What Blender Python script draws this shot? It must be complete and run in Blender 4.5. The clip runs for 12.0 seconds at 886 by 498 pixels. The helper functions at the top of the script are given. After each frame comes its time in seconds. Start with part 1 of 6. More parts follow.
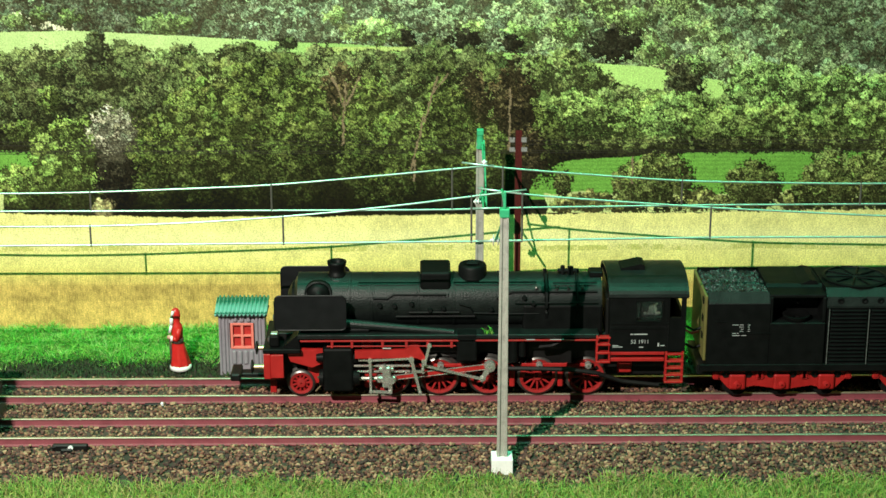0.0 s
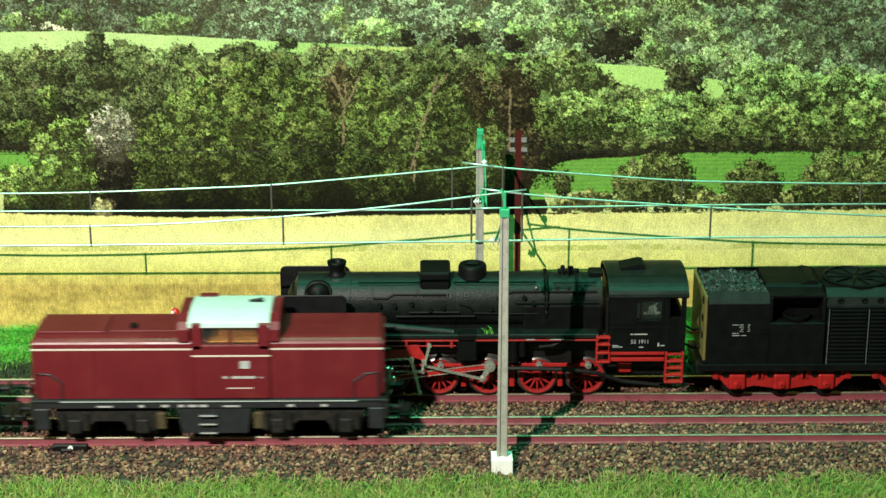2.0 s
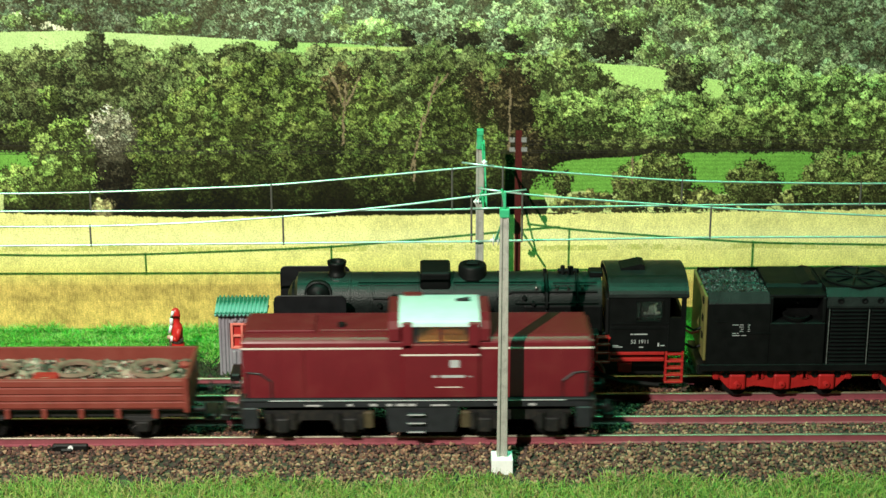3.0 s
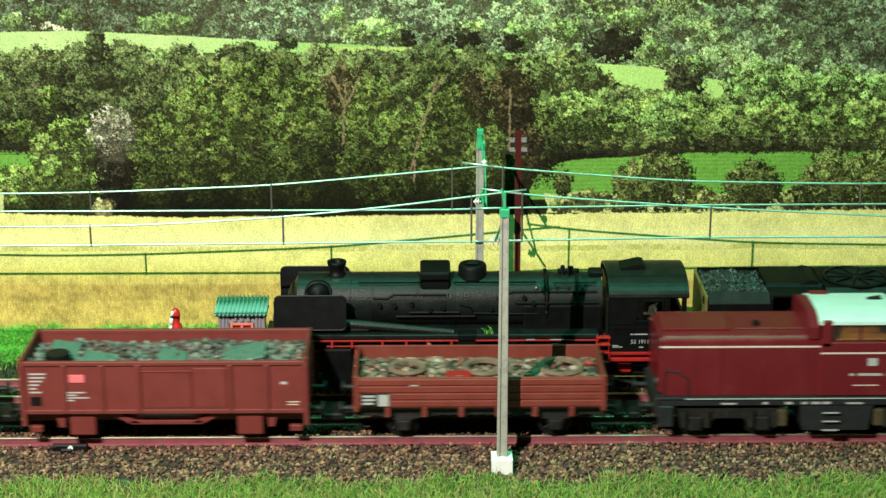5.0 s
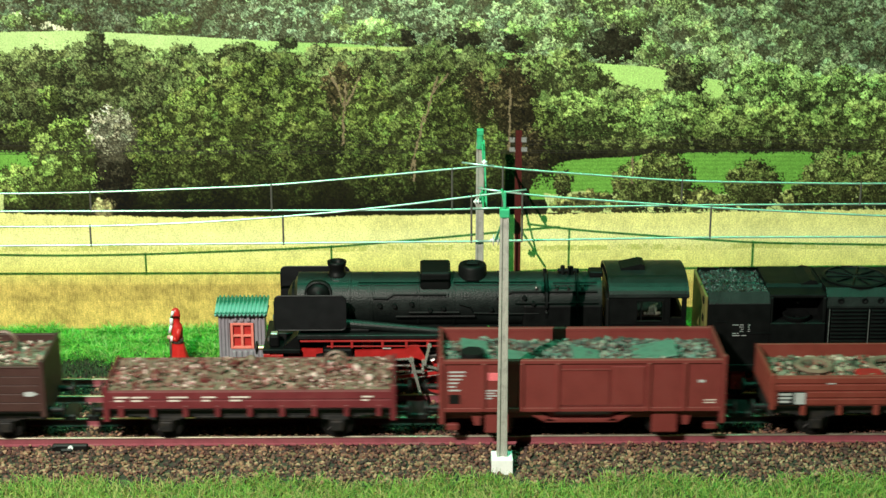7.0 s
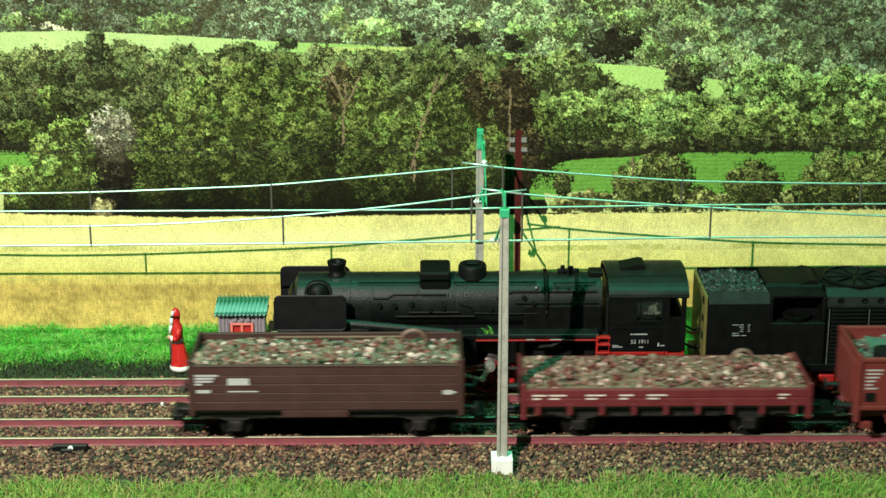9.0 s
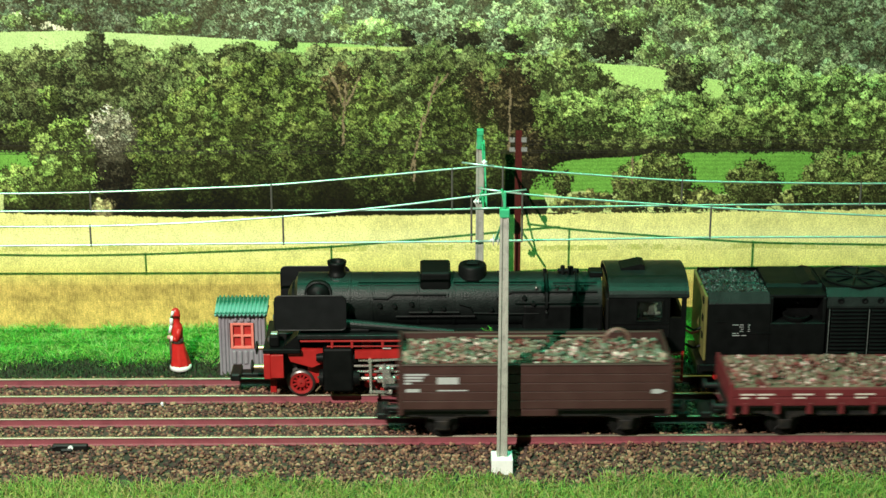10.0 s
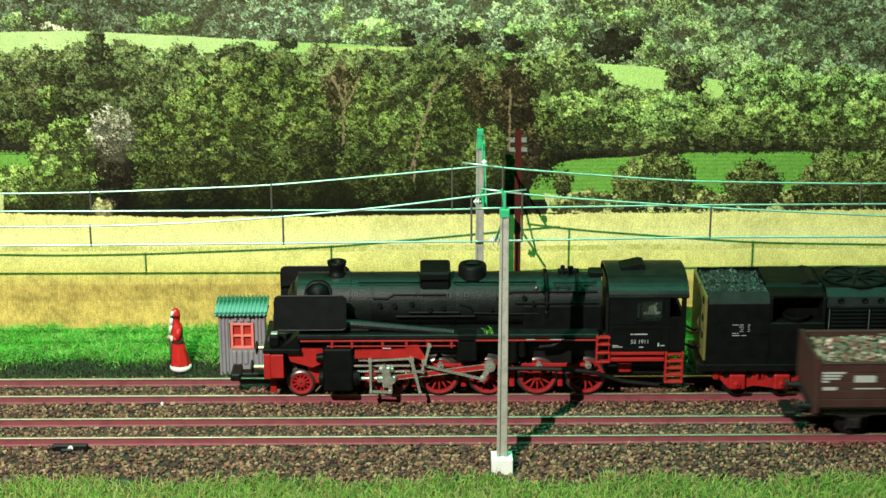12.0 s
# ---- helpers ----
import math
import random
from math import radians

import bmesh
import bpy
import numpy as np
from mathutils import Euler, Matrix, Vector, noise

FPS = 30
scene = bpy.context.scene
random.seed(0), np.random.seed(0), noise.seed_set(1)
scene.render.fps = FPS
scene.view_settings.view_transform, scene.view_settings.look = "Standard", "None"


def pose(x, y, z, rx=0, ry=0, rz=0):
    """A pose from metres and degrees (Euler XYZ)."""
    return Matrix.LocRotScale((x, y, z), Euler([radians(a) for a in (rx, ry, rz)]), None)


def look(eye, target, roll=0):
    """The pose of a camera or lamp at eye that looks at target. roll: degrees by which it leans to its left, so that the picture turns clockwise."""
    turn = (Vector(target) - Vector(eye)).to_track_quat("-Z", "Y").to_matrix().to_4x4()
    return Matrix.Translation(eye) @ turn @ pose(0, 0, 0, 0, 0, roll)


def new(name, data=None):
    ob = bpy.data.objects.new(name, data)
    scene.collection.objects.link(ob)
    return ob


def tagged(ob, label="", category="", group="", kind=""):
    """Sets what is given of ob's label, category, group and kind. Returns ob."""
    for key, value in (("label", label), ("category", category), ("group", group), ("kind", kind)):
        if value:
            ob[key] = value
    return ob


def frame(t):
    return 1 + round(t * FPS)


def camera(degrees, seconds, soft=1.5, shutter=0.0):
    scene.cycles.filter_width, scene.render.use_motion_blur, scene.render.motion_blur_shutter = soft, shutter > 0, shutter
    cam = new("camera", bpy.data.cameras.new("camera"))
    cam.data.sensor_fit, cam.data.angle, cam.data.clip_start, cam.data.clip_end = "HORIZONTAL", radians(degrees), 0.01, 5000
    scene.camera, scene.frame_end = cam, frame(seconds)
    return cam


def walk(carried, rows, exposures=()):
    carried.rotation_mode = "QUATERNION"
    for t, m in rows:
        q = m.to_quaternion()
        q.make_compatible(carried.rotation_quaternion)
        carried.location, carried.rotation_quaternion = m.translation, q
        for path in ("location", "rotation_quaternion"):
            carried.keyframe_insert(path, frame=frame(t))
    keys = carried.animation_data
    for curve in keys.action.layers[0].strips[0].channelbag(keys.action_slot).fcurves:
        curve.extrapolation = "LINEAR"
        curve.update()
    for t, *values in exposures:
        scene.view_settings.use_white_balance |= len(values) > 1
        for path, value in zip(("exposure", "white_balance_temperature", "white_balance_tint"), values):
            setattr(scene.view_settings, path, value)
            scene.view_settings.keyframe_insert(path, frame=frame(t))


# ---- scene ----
# Lengths below are in millimetres of the H0 layout; M turns them into metres.
M = 0.001
cam = camera(27.54, 12.0, soft=1.5, shutter=0.75)
EYE = Vector((0.0, -613.0, 270.0)) * M
AIM = EYE + Vector((math.sin(radians(0.7)) * math.cos(radians(18.18)), math.cos(radians(0.7)) * math.cos(radians(18.18)), -math.sin(radians(18.18))))
walk(cam, [(0.0, look(EYE, AIM)), (12.0, look(EYE, AIM))], [(0.0, 0.0), (12.0, 0.0)])

# ---- light: one work lamp and a green ceiling panel in a dim room ----
world = bpy.data.worlds.new("world")
scene.world = world
world.use_nodes = True
world.node_tree.nodes["Background"].inputs[0].default_value = (0.75, 0.85, 0.8, 1)
world.node_tree.nodes["Background"].inputs[1].default_value = 0.025


def spot(name, eye, aim, watts, colour, degrees, blend, size):
    data = bpy.data.lights.new(name, "SPOT")
    data.energy, data.color, data.spot_size, data.spot_blend, data.shadow_soft_size = watts, colour, radians(degrees), blend, size * M
    ob = new(name, data)
    ob.matrix_basis = look(Vector(eye) * M, Vector(aim) * M)
    return ob


LAMP = (-196, -412, 410)
spot("work_lamp_light", LAMP, (20, 60, 40), 23.2, (1.0, 0.965, 0.84), 110, 0.6, 1.5)
panel = bpy.data.lights.new("ceiling_panel_light", "AREA")
panel.shape, panel.size, panel.size_y, panel.energy, panel.color = "RECTANGLE", 0.6, 0.36, 7.6, (0.13, 1.0, 0.56)
new("ceiling_panel_light", panel).matrix_basis = look(Vector((40, -60, 860)) * M, Vector((40, 40, 0)) * M)


# ---- materials ----
def srgb(r, g, b):
    return tuple(((c / 255) / 12.92 if c / 255 <= 0.04045 else ((c / 255 + 0.055) / 1.055) ** 2.4) for c in (r, g, b))


def mat(name, colour, rough=0.5, metal=0.0, vary=0.25, size=2.0, bump=0.15, island=0.0, alpha=None, dirt=None, dirt_amount=0.35, spec=0.4):
    """A material with grain, larger stains and fine relief; size is the stain's size in mm."""
    m = bpy.data.materials.new(name)
    m.use_nodes = True
    t = m.node_tree
    n, link = t.nodes, t.links
    b = n["Principled BSDF"]
    b.inputs["Metallic"].default_value = metal
    b.inputs["Specular IOR Level"].default_value = spec
    co = n.new("ShaderNodeTexCoord")
    big = n.new("ShaderNodeTexNoise")
    big.inputs["Scale"].default_value = 1 / (size * M)
    big.inputs["Detail"].default_value = 5
    link.new(co.outputs["Object"], big.inputs["Vector"])
    fine = n.new("ShaderNodeTexNoise")
    fine.inputs["Scale"].default_value = 9 / (size * M)
    fine.inputs["Detail"].default_value = 3
    link.new(co.outputs["Object"], fine.inputs["Vector"])
    add = n.new("ShaderNodeMath")
    add.operation = "MULTIPLY_ADD"
    link.new(fine.outputs["Fac"], add.inputs[0])
    add.inputs[1].default_value = 0.5
    link.new(big.outputs["Fac"], add.inputs[2])
    ramp = n.new("ShaderNodeMapRange")
    ramp.inputs["From Min"].default_value, ramp.inputs["From Max"].default_value = 0.45, 1.05
    ramp.inputs["To Min"].default_value, ramp.inputs["To Max"].default_value = 1 - vary, 1 + vary
    link.new(add.outputs[0], ramp.inputs["Value"])
    hsv = n.new("ShaderNodeHueSaturation")
    hsv.inputs["Color"].default_value = (*colour, 1)
    value = ramp.outputs[0]
    if island:
        geo = n.new("ShaderNodeNewGeometry")
        r2 = n.new("ShaderNodeMapRange")
        r2.inputs["To Min"].default_value, r2.inputs["To Max"].default_value = 1 - island, 1 + island
        link.new(geo.outputs["Random Per Island"], r2.inputs["Value"])
        mul = n.new("ShaderNodeMath")
        mul.operation = "MULTIPLY"
        link.new(value, mul.inputs[0])
        link.new(r2.outputs[0], mul.inputs[1])
        value = mul.outputs[0]
    link.new(value, hsv.inputs["Value"])
    col = hsv.outputs[0]
    if dirt:
        mask = n.new("ShaderNodeMapRange")
        mask.inputs["From Min"].default_value, mask.inputs["From Max"].default_value = 0.5, 0.72
        mask.inputs["To Max"].default_value = dirt_amount
        link.new(big.outputs["Fac"], mask.inputs["Value"])
        mix = n.new("ShaderNodeMix")
        mix.data_type = "RGBA"
        link.new(mask.outputs[0], mix.inputs["Factor"])
        link.new(col, mix.inputs["A"])
        mix.inputs["B"].default_value = (*dirt, 1)
        col = mix.outputs["Result"]
    link.new(col, b.inputs["Base Color"])
    rr = n.new("ShaderNodeMapRange")
    rr.inputs["To Min"].default_value, rr.inputs["To Max"].default_value = max(0.05, rough - 0.12), min(1, rough + 0.12)
    link.new(big.outputs["Fac"], rr.inputs["Value"])
    link.new(rr.outputs[0], b.inputs["Roughness"])
    if bump:
        bp = n.new("ShaderNodeBump")
        bp.inputs["Strength"].default_value, bp.inputs["Distance"].default_value = bump, 0.15 * M
        link.new(fine.outputs["Fac"], bp.inputs["Height"])
        link.new(bp.outputs[0], b.inputs["Normal"])
    return m


def island_mix(name, colours, rough=0.9, vary=0.3, size=1.0):
    """Loose pieces: each takes one of several colours."""
    m = mat(name, (0.2, 0.2, 0.2), rough, 0, vary, size, 0.4)
    t = m.node_tree
    geo = t.nodes.new("ShaderNodeNewGeometry")
    ramp = t.nodes.new("ShaderNodeValToRGB")
    ramp.color_ramp.interpolation = "CONSTANT"
    e = ramp.color_ramp.elements
    while len(e) < len(colours):
        e.new(0.5)
    for i, c in enumerate(colours):
        e[i].position, e[i].color = i / len(colours), (*c, 1)
    t.links.new(geo.outputs["Random Per Island"], ramp.inputs["Fac"])
    hsv = [k for k in t.nodes if k.type == "HUE_SAT"][0]
    t.links.new(ramp.outputs[0], hsv.inputs["Color"])
    return m


RAIL_STEEL = mat("rail_steel", (0.44, 0.41, 0.31), 0.42, 0.8, 0.2, 6, 0.05)
RAIL_RUST = mat("rail_rust_paint", (0.24, 0.060, 0.075), 0.6, 0, 0.3, 5, 0.2, dirt=(0.10, 0.05, 0.035))
SLEEPER = mat("brown_sleeper_plastic", (0.07, 0.045, 0.035), 0.75, 0, 0.3, 2)
STONES = island_mix("ballast_stone", [(0.19, 0.086, 0.055), (0.11, 0.049, 0.037), (0.26, 0.137, 0.08), (0.05, 0.027, 0.024), (0.165, 0.077, 0.056), (0.35, 0.21, 0.13), (0.155, 0.112, 0.058), (0.085, 0.037, 0.03)])
SOIL = mat("dark_soil", (0.035, 0.03, 0.02), 0.95, 0, 0.5, 3, 0.8)
BOARD = mat("layout_board", (0.12, 0.09, 0.06), 0.9, 0, 0.3, 20)
GRASS_BACK = island_mix("bright_grass", [(0.08, 0.42, 0.03), (0.13, 0.55, 0.045), (0.05, 0.27, 0.025), (0.30, 0.62, 0.09), (0.08, 0.46, 0.05), (0.42, 0.60, 0.20)], 0.7)
GRASS_FRONT = island_mix("olive_grass", [(0.16, 0.28, 0.033), (0.23, 0.36, 0.05), (0.09, 0.19, 0.028), (0.36, 0.38, 0.10), (0.38, 0.31, 0.12), (0.12, 0.27, 0.04)], 0.75)
TURF_DARK = island_mix("dark_turf", [(0.03, 0.07, 0.02), (0.02, 0.045, 0.015), (0.05, 0.08, 0.025), (0.035, 0.03, 0.02)], 0.9)
CONCRETE = mat("mast_concrete", (0.34, 0.33, 0.29), 0.75, 0, 0.45, 3, 0.4, dirt=(0.13, 0.12, 0.10))
WHITE_FOOT = mat("white_plastic", (0.88, 0.88, 0.85), 0.5, 0, 0.1, 4, 0.1)
GREEN_FIT = mat("green_fittings", (0.04, 0.36, 0.17), 0.4, 0, 0.2, 2)
INSULATOR = mat("white_insulator", (0.8, 0.8, 0.8), 0.25, 0, 0.1, 2)
WIRE = mat("catenary_wire", (0.42, 0.62, 0.52), 0.35, 0.6, 0.15, 6, 0)
DROPPER = mat("dropper_wire", (0.10, 0.095, 0.085), 0.5, 0.3, 0.2, 3, 0)
BLACK = mat("loco_black", (0.004, 0.0043, 0.0043), 0.5, 0, 0.4, 4, 0.35, spec=0.11)
BLACK_DEEP = mat("deflector_black", (0.005, 0.005, 0.006), 0.5, 0, 0.3, 4, 0.2, spec=0.25)
# Black whose slight green is the overhead light's tint, put into the base colour.
BOILER = mat("boiler_black_lit_green", (0.0075, 0.0095, 0.009), 0.42, 0, 0.5, 5.0, 1.0, spec=0.24)
GREASY = mat("greasy_black", (0.006, 0.0055, 0.0055), 0.5, 0, 0.3, 3, 0.2, spec=0.25)
RED = mat("loco_red", (0.36, 0.014, 0.013), 0.45, 0, 0.2, 3, 0.1)
RED_DIM = mat("wheel_red", (0.33, 0.014, 0.014), 0.5, 0, 0.25, 3, 0.1, dirt=(0.06, 0.02, 0.015))
RODS = mat("rod_metal", (0.64, 0.61, 0.56), 0.27, 0.75, 0.2, 3, 0.1)
TYRE = mat("tyre_metal", (0.17, 0.16, 0.15), 0.35, 0.8, 0.2, 3, 0)
BRASS = mat("brass_buffer", (0.42, 0.34, 0.2), 0.35, 0.8, 0.2, 2, 0)
PRINT = mat("white_print", (0.40, 0.40, 0.40), 0.6, 0, 0.15, 1, 0)
PRINT_RED = mat("pink_red_print", (0.75, 0.16, 0.18), 0.6, 0, 0.15, 1, 0)
COAL = island_mix("coal", [(0.008, 0.009, 0.009), (0.018, 0.021, 0.021), (0.011, 0.012, 0.012), (0.034, 0.038, 0.038)], 0.4)
LINER = mat("tender_inner_yellow", (0.13, 0.11, 0.03), 0.7, 0, 0.2, 4)
WINDOW_DARK = mat("cab_interior_dark", (0.012, 0.014, 0.014), 0.3, 0, 0.2, 3, 0)
GLASS = bpy.data.materials.new("cab_glass")
GLASS.use_nodes = True
for key, v in (("Base Color", (0.9, 0.95, 0.93, 1)), ("Roughness", 0.06), ("Transmission Weight", 1.0), ("IOR", 1.45)):
    GLASS.node_tree.nodes["Principled BSDF"].inputs[key].default_value = v
DIESEL_RED = mat("diesel_dark_red", (0.128, 0.008, 0.0135), 0.34, 0, 0.12, 9, 0.05, dirt=(0.14, 0.025, 0.022))
DIESEL_ROOF = mat("grey_white_roof", (0.50, 0.60, 0.58), 0.35, 0, 0.08, 6, 0.05)
CREAM = mat("cream_stripe", (0.62, 0.52, 0.47), 0.5, 0, 0.1, 2, 0)
FRAME_GREY = mat("frame_dark_grey", (0.016, 0.017, 0.02), 0.5, 0, 0.25, 3, 0.2)
BOGIE = mat("bogie_black", (0.009, 0.0085, 0.0085), 0.6, 0, 0.4, 2, 0.3, dirt=(0.05, 0.035, 0.02))
ORANGE = mat("orange_cab_interior", (0.75, 0.30, 0.06), 0.6, 0, 0.2, 3, 0)
WAGON_RED = mat("wagon_red_brown", (0.165, 0.026, 0.022), 0.62, 0, 0.18, 8, 0.2, dirt=(0.12, 0.028, 0.024))
WAGON_ORANGE = mat("wagon_plank_red", (0.185, 0.032, 0.022), 0.6, 0, 0.2, 6, 0.2, dirt=(0.15, 0.04, 0.03))
WAGON_CRIMSON = mat("wagon_crimson", (0.135, 0.0155, 0.020), 0.6, 0, 0.2, 6, 0.2, dirt=(0.12, 0.03, 0.028))
WAGON_BROWN = mat("wagon_dark_brown", (0.050, 0.019, 0.016), 0.6, 0, 0.2, 8, 0.2, dirt=(0.05, 0.028, 0.022))
RUBBLE = island_mix("rubble", [(0.20, 0.098, 0.078), (0.22, 0.048, 0.045), (0.27, 0.132, 0.11), (0.15, 0.064, 0.05), (0.17, 0.10, 0.074), (0.58, 0.33, 0.32), (0.11, 0.022, 0.022), (0.20, 0.11, 0.085), (0.16, 0.088, 0.068)], 0.40)
DEBRIS = island_mix("debris", [(0.20, 0.17, 0.12), (0.12, 0.15, 0.11), (0.30, 0.18, 0.145), (0.15, 0.04, 0.035), (0.12, 0.11, 0.08), (0.66, 0.45, 0.42), (0.20, 0.055, 0.05), (0.17, 0.15, 0.105), (0.14, 0.11, 0.08)], 0.4)
SCRAP = island_mix("scrap", [(0.10, 0.11, 0.095), (0.05, 0.055, 0.05), (0.16, 0.17, 0.15), (0.12, 0.06, 0.05), (0.08, 0.14, 0.115), (0.21, 0.19, 0.16), (0.07, 0.05, 0.045)], 0.6)
MIXED = island_mix("mixed_scrap", [(0.18, 0.12, 0.09), (0.23, 0.085, 0.06), (0.29, 0.20, 0.15), (0.10, 0.085, 0.06), (0.42, 0.30, 0.25), (0.13, 0.13, 0.09), (0.24, 0.04, 0.03), (0.14, 0.10, 0.07), (0.09, 0.07, 0.05)], 0.6)
TEAL = mat("teal_roof_paint", (0.13, 0.33, 0.27), 0.55, 0, 0.15, 4, 0.1)
HUT_GREY = mat("hut_grey_boards", (0.27, 0.25, 0.28), 0.7, 0, 0.25, 3, 0.2, dirt=(0.17, 0.13, 0.15))
HUT_DARK = mat("hut_eaves_dark", (0.05, 0.08, 0.075), 0.7, 0, 0.2, 3)
HUT_RED = mat("window_red", (0.42, 0.03, 0.025), 0.5, 0, 0.15, 2, 0)
COAT_RED = mat("figurine_paint", (0.55, 0.022, 0.018), 0.38, 0, 0.15, 2, 0.05)
ROOM = mat("room_paint", (0.16, 0.16, 0.15), 0.9, 0, 0.1, 300, 0)


# ---- mesh helpers ----
def part(name, bm, material, parent=None, label="", smooth=False):
    me = bpy.data.meshes.new(name)
    bmesh.ops.scale(bm, vec=(M, M, M), verts=bm.verts)
    if smooth:
        for f in bm.faces:
            f.smooth = True
    bm.to_mesh(me)
    bm.free()
    me.materials.append(material)
    ob = new(name, me)
    ob.parent = parent
    if label:
        tagged(ob, label)
    return ob


def thing(name, at=(0, 0, 0), label="", category="", group="", kind=""):
    ob = new(name)
    ob.empty_display_size = 0.005
    ob.location = Vector(at) * M
    return tagged(ob, label, category, group, kind)


def box(x0, x1, y0, y1, z0, z1, bevel=0.0, bm=None, seg=1):
    one = bmesh.new()
    bmesh.ops.create_cube(one, size=1)
    for v in one.verts:
        v.co = Vector(((x0 + x1) / 2 + v.co.x * (x1 - x0), (y0 + y1) / 2 + v.co.y * (y1 - y0), (z0 + z1) / 2 + v.co.z * (z1 - z0)))
    if bevel:
        bmesh.ops.bevel(one, geom=one.edges[:], offset=bevel, segments=seg, affect="EDGES", profile=0.5)
    return join(bm, one)


def join(bm, one):
    if bm is None:
        return one
    me = bpy.data.meshes.new("t")
    one.to_mesh(me)
    one.free()
    bm.from_mesh(me)
    bpy.data.meshes.remove(me)
    return bm


def rod(p, q, r, r2=None, seg=10, bm=None, bevel=0.0):
    one = bmesh.new()
    p, q = Vector(p), Vector(q)
    d = q - p
    bmesh.ops.create_cone(one, cap_ends=True, segments=seg, radius1=r, radius2=r if r2 is None else r2, depth=d.length)
    if bevel:
        bmesh.ops.bevel(one, geom=[e for e in one.edges if len(e.link_faces) == 2 and any(len(f.verts) > 4 for f in e.link_faces)], offset=bevel, segments=2, affect="EDGES")
    bmesh.ops.transform(one, matrix=Matrix.Translation((p + q) / 2) @ d.to_track_quat("Z", "Y").to_matrix().to_4x4(), verts=one.verts)
    return join(bm, one)


def tube(points, r, seg=6, bm=None):
    """A bent pipe through the points."""
    one = bmesh.new()
    pts = [Vector(p) for p in points]
    rings = []
    for i, p in enumerate(pts):
        d = (pts[min(i + 1, len(pts) - 1)] - pts[max(i - 1, 0)]).normalized()
        a = d.orthogonal().normalized() if abs(d.z) > 0.99 else d.cross(Vector((0, 0, 1))).normalized()
        b = d.cross(a)
        rings.append([one.verts.new(p + a * r * math.cos(k * math.tau / seg) + b * r * math.sin(k * math.tau / seg)) for k in range(seg)])
    for s, t in zip(rings, rings[1:]):
        for k in range(seg):
            one.faces.new((s[k], s[(k + 1) % seg], t[(k + 1) % seg], t[k]))
    one.faces.new(rings[0][::-1])
    one.faces.new(rings[-1])
    bmesh.ops.recalc_face_normals(one, faces=one.faces[:])
    return join(bm, one)


def lathe(profile, seg=24, at=(0, 0, 0), axis="z", bm=None, ring=False):
    """Turns rows of (radius, height) about an axis; a ring is closed on itself and stays open in the middle."""
    one = bmesh.new()
    rings = []
    for r, h in profile:
        ring = []
        for k in range(seg):
            c, s = r * math.cos(k * math.tau / seg), r * math.sin(k * math.tau / seg)
            v = {"z": (c, s, h), "y": (c, h, s), "x": (h, c, s)}[axis]
            ring.append(one.verts.new(Vector(v) + Vector(at)))
        rings.append(ring)
    for a, b in zip(rings, rings[1:] + rings[:1] if ring else rings[1:]):
        for k in range(seg):
            one.faces.new((a[k], a[(k + 1) % seg], b[(k + 1) % seg], b[k]))
    if not ring:
        one.faces.new(rings[0])
        one.faces.new(rings[-1])
    bmesh.ops.recalc_face_normals(one, faces=one.faces[:])
    return join(bm, one)


def sweep(section, x0, x1, bm=None, axis="x"):
    """A prism: the closed outline of (y, z) drawn from x0 to x1 (for axis y: (x, z) from y0 to y1)."""
    one = bmesh.new()
    put = (lambda h, s: (h, s[0], s[1])) if axis == "x" else (lambda h, s: (s[0], h, s[1]))
    a = [one.verts.new(put(x0, s)) for s in section]
    b = [one.verts.new(put(x1, s)) for s in section]
    n = len(section)
    for k in range(n):
        one.faces.new((a[k], a[(k + 1) % n], b[(k + 1) % n], b[k]))
    one.faces.new(a[::-1])
    one.faces.new(b)
    bmesh.ops.recalc_face_normals(one, faces=one.faces[:])
    return join(bm, one)


def arc(cy, cz, ry, rz, a0, a1, n):
    return [(cy + ry * math.cos(radians(a0 + (a1 - a0) * k / n)), cz + rz * math.sin(radians(a0 + (a1 - a0) * k / n))) for k in range(n + 1)]


def bars(x, z, rows, y, size=0.55, step=0.95, bm=None):
    """Lines of print that cannot be read: rows of widths, on the side that faces -y."""
    for i, w in enumerate(rows):
        bm = box(x, x + w, y - 0.05, y + 0.05, z - i * step - size, z - i * step, 0, bm)
    return bm


def lettering(name, text, x, y, z, size, material, parent):
    cu = bpy.data.curves.new(name, "FONT")
    cu.body, cu.size, cu.extrude = text, size * M, 0.03 * M
    tmp = new(name, cu)
    me = bpy.data.meshes.new_from_object(tmp.evaluated_get(bpy.context.evaluated_depsgraph_get()))
    bpy.data.objects.remove(tmp)
    me.transform(Matrix.Translation(Vector((x, y, z)) * M) @ Matrix.Rotation(radians(90), 4, "X"))
    me.materials.clear()
    me.materials.append(material)
    ob = new(name, me)
    ob.parent = parent
    return ob


def soup(name, verts, faces, material, label, category, kind="stuff"):
    me = bpy.data.meshes.new(name)
    me.from_pydata([tuple(v) for v in verts.tolist()], [], faces.tolist())
    me.materials.append(material)
    return tagged(new(name, me), label, category, kind=kind)


ICO = bmesh.new()
bmesh.ops.create_icosphere(ICO, subdivisions=1, radius=1)
ICO_V = np.array([v.co[:] for v in ICO.verts])
ICO_F = np.array([[v.index for v in f.verts] for f in ICO.faces])
ICO.free()


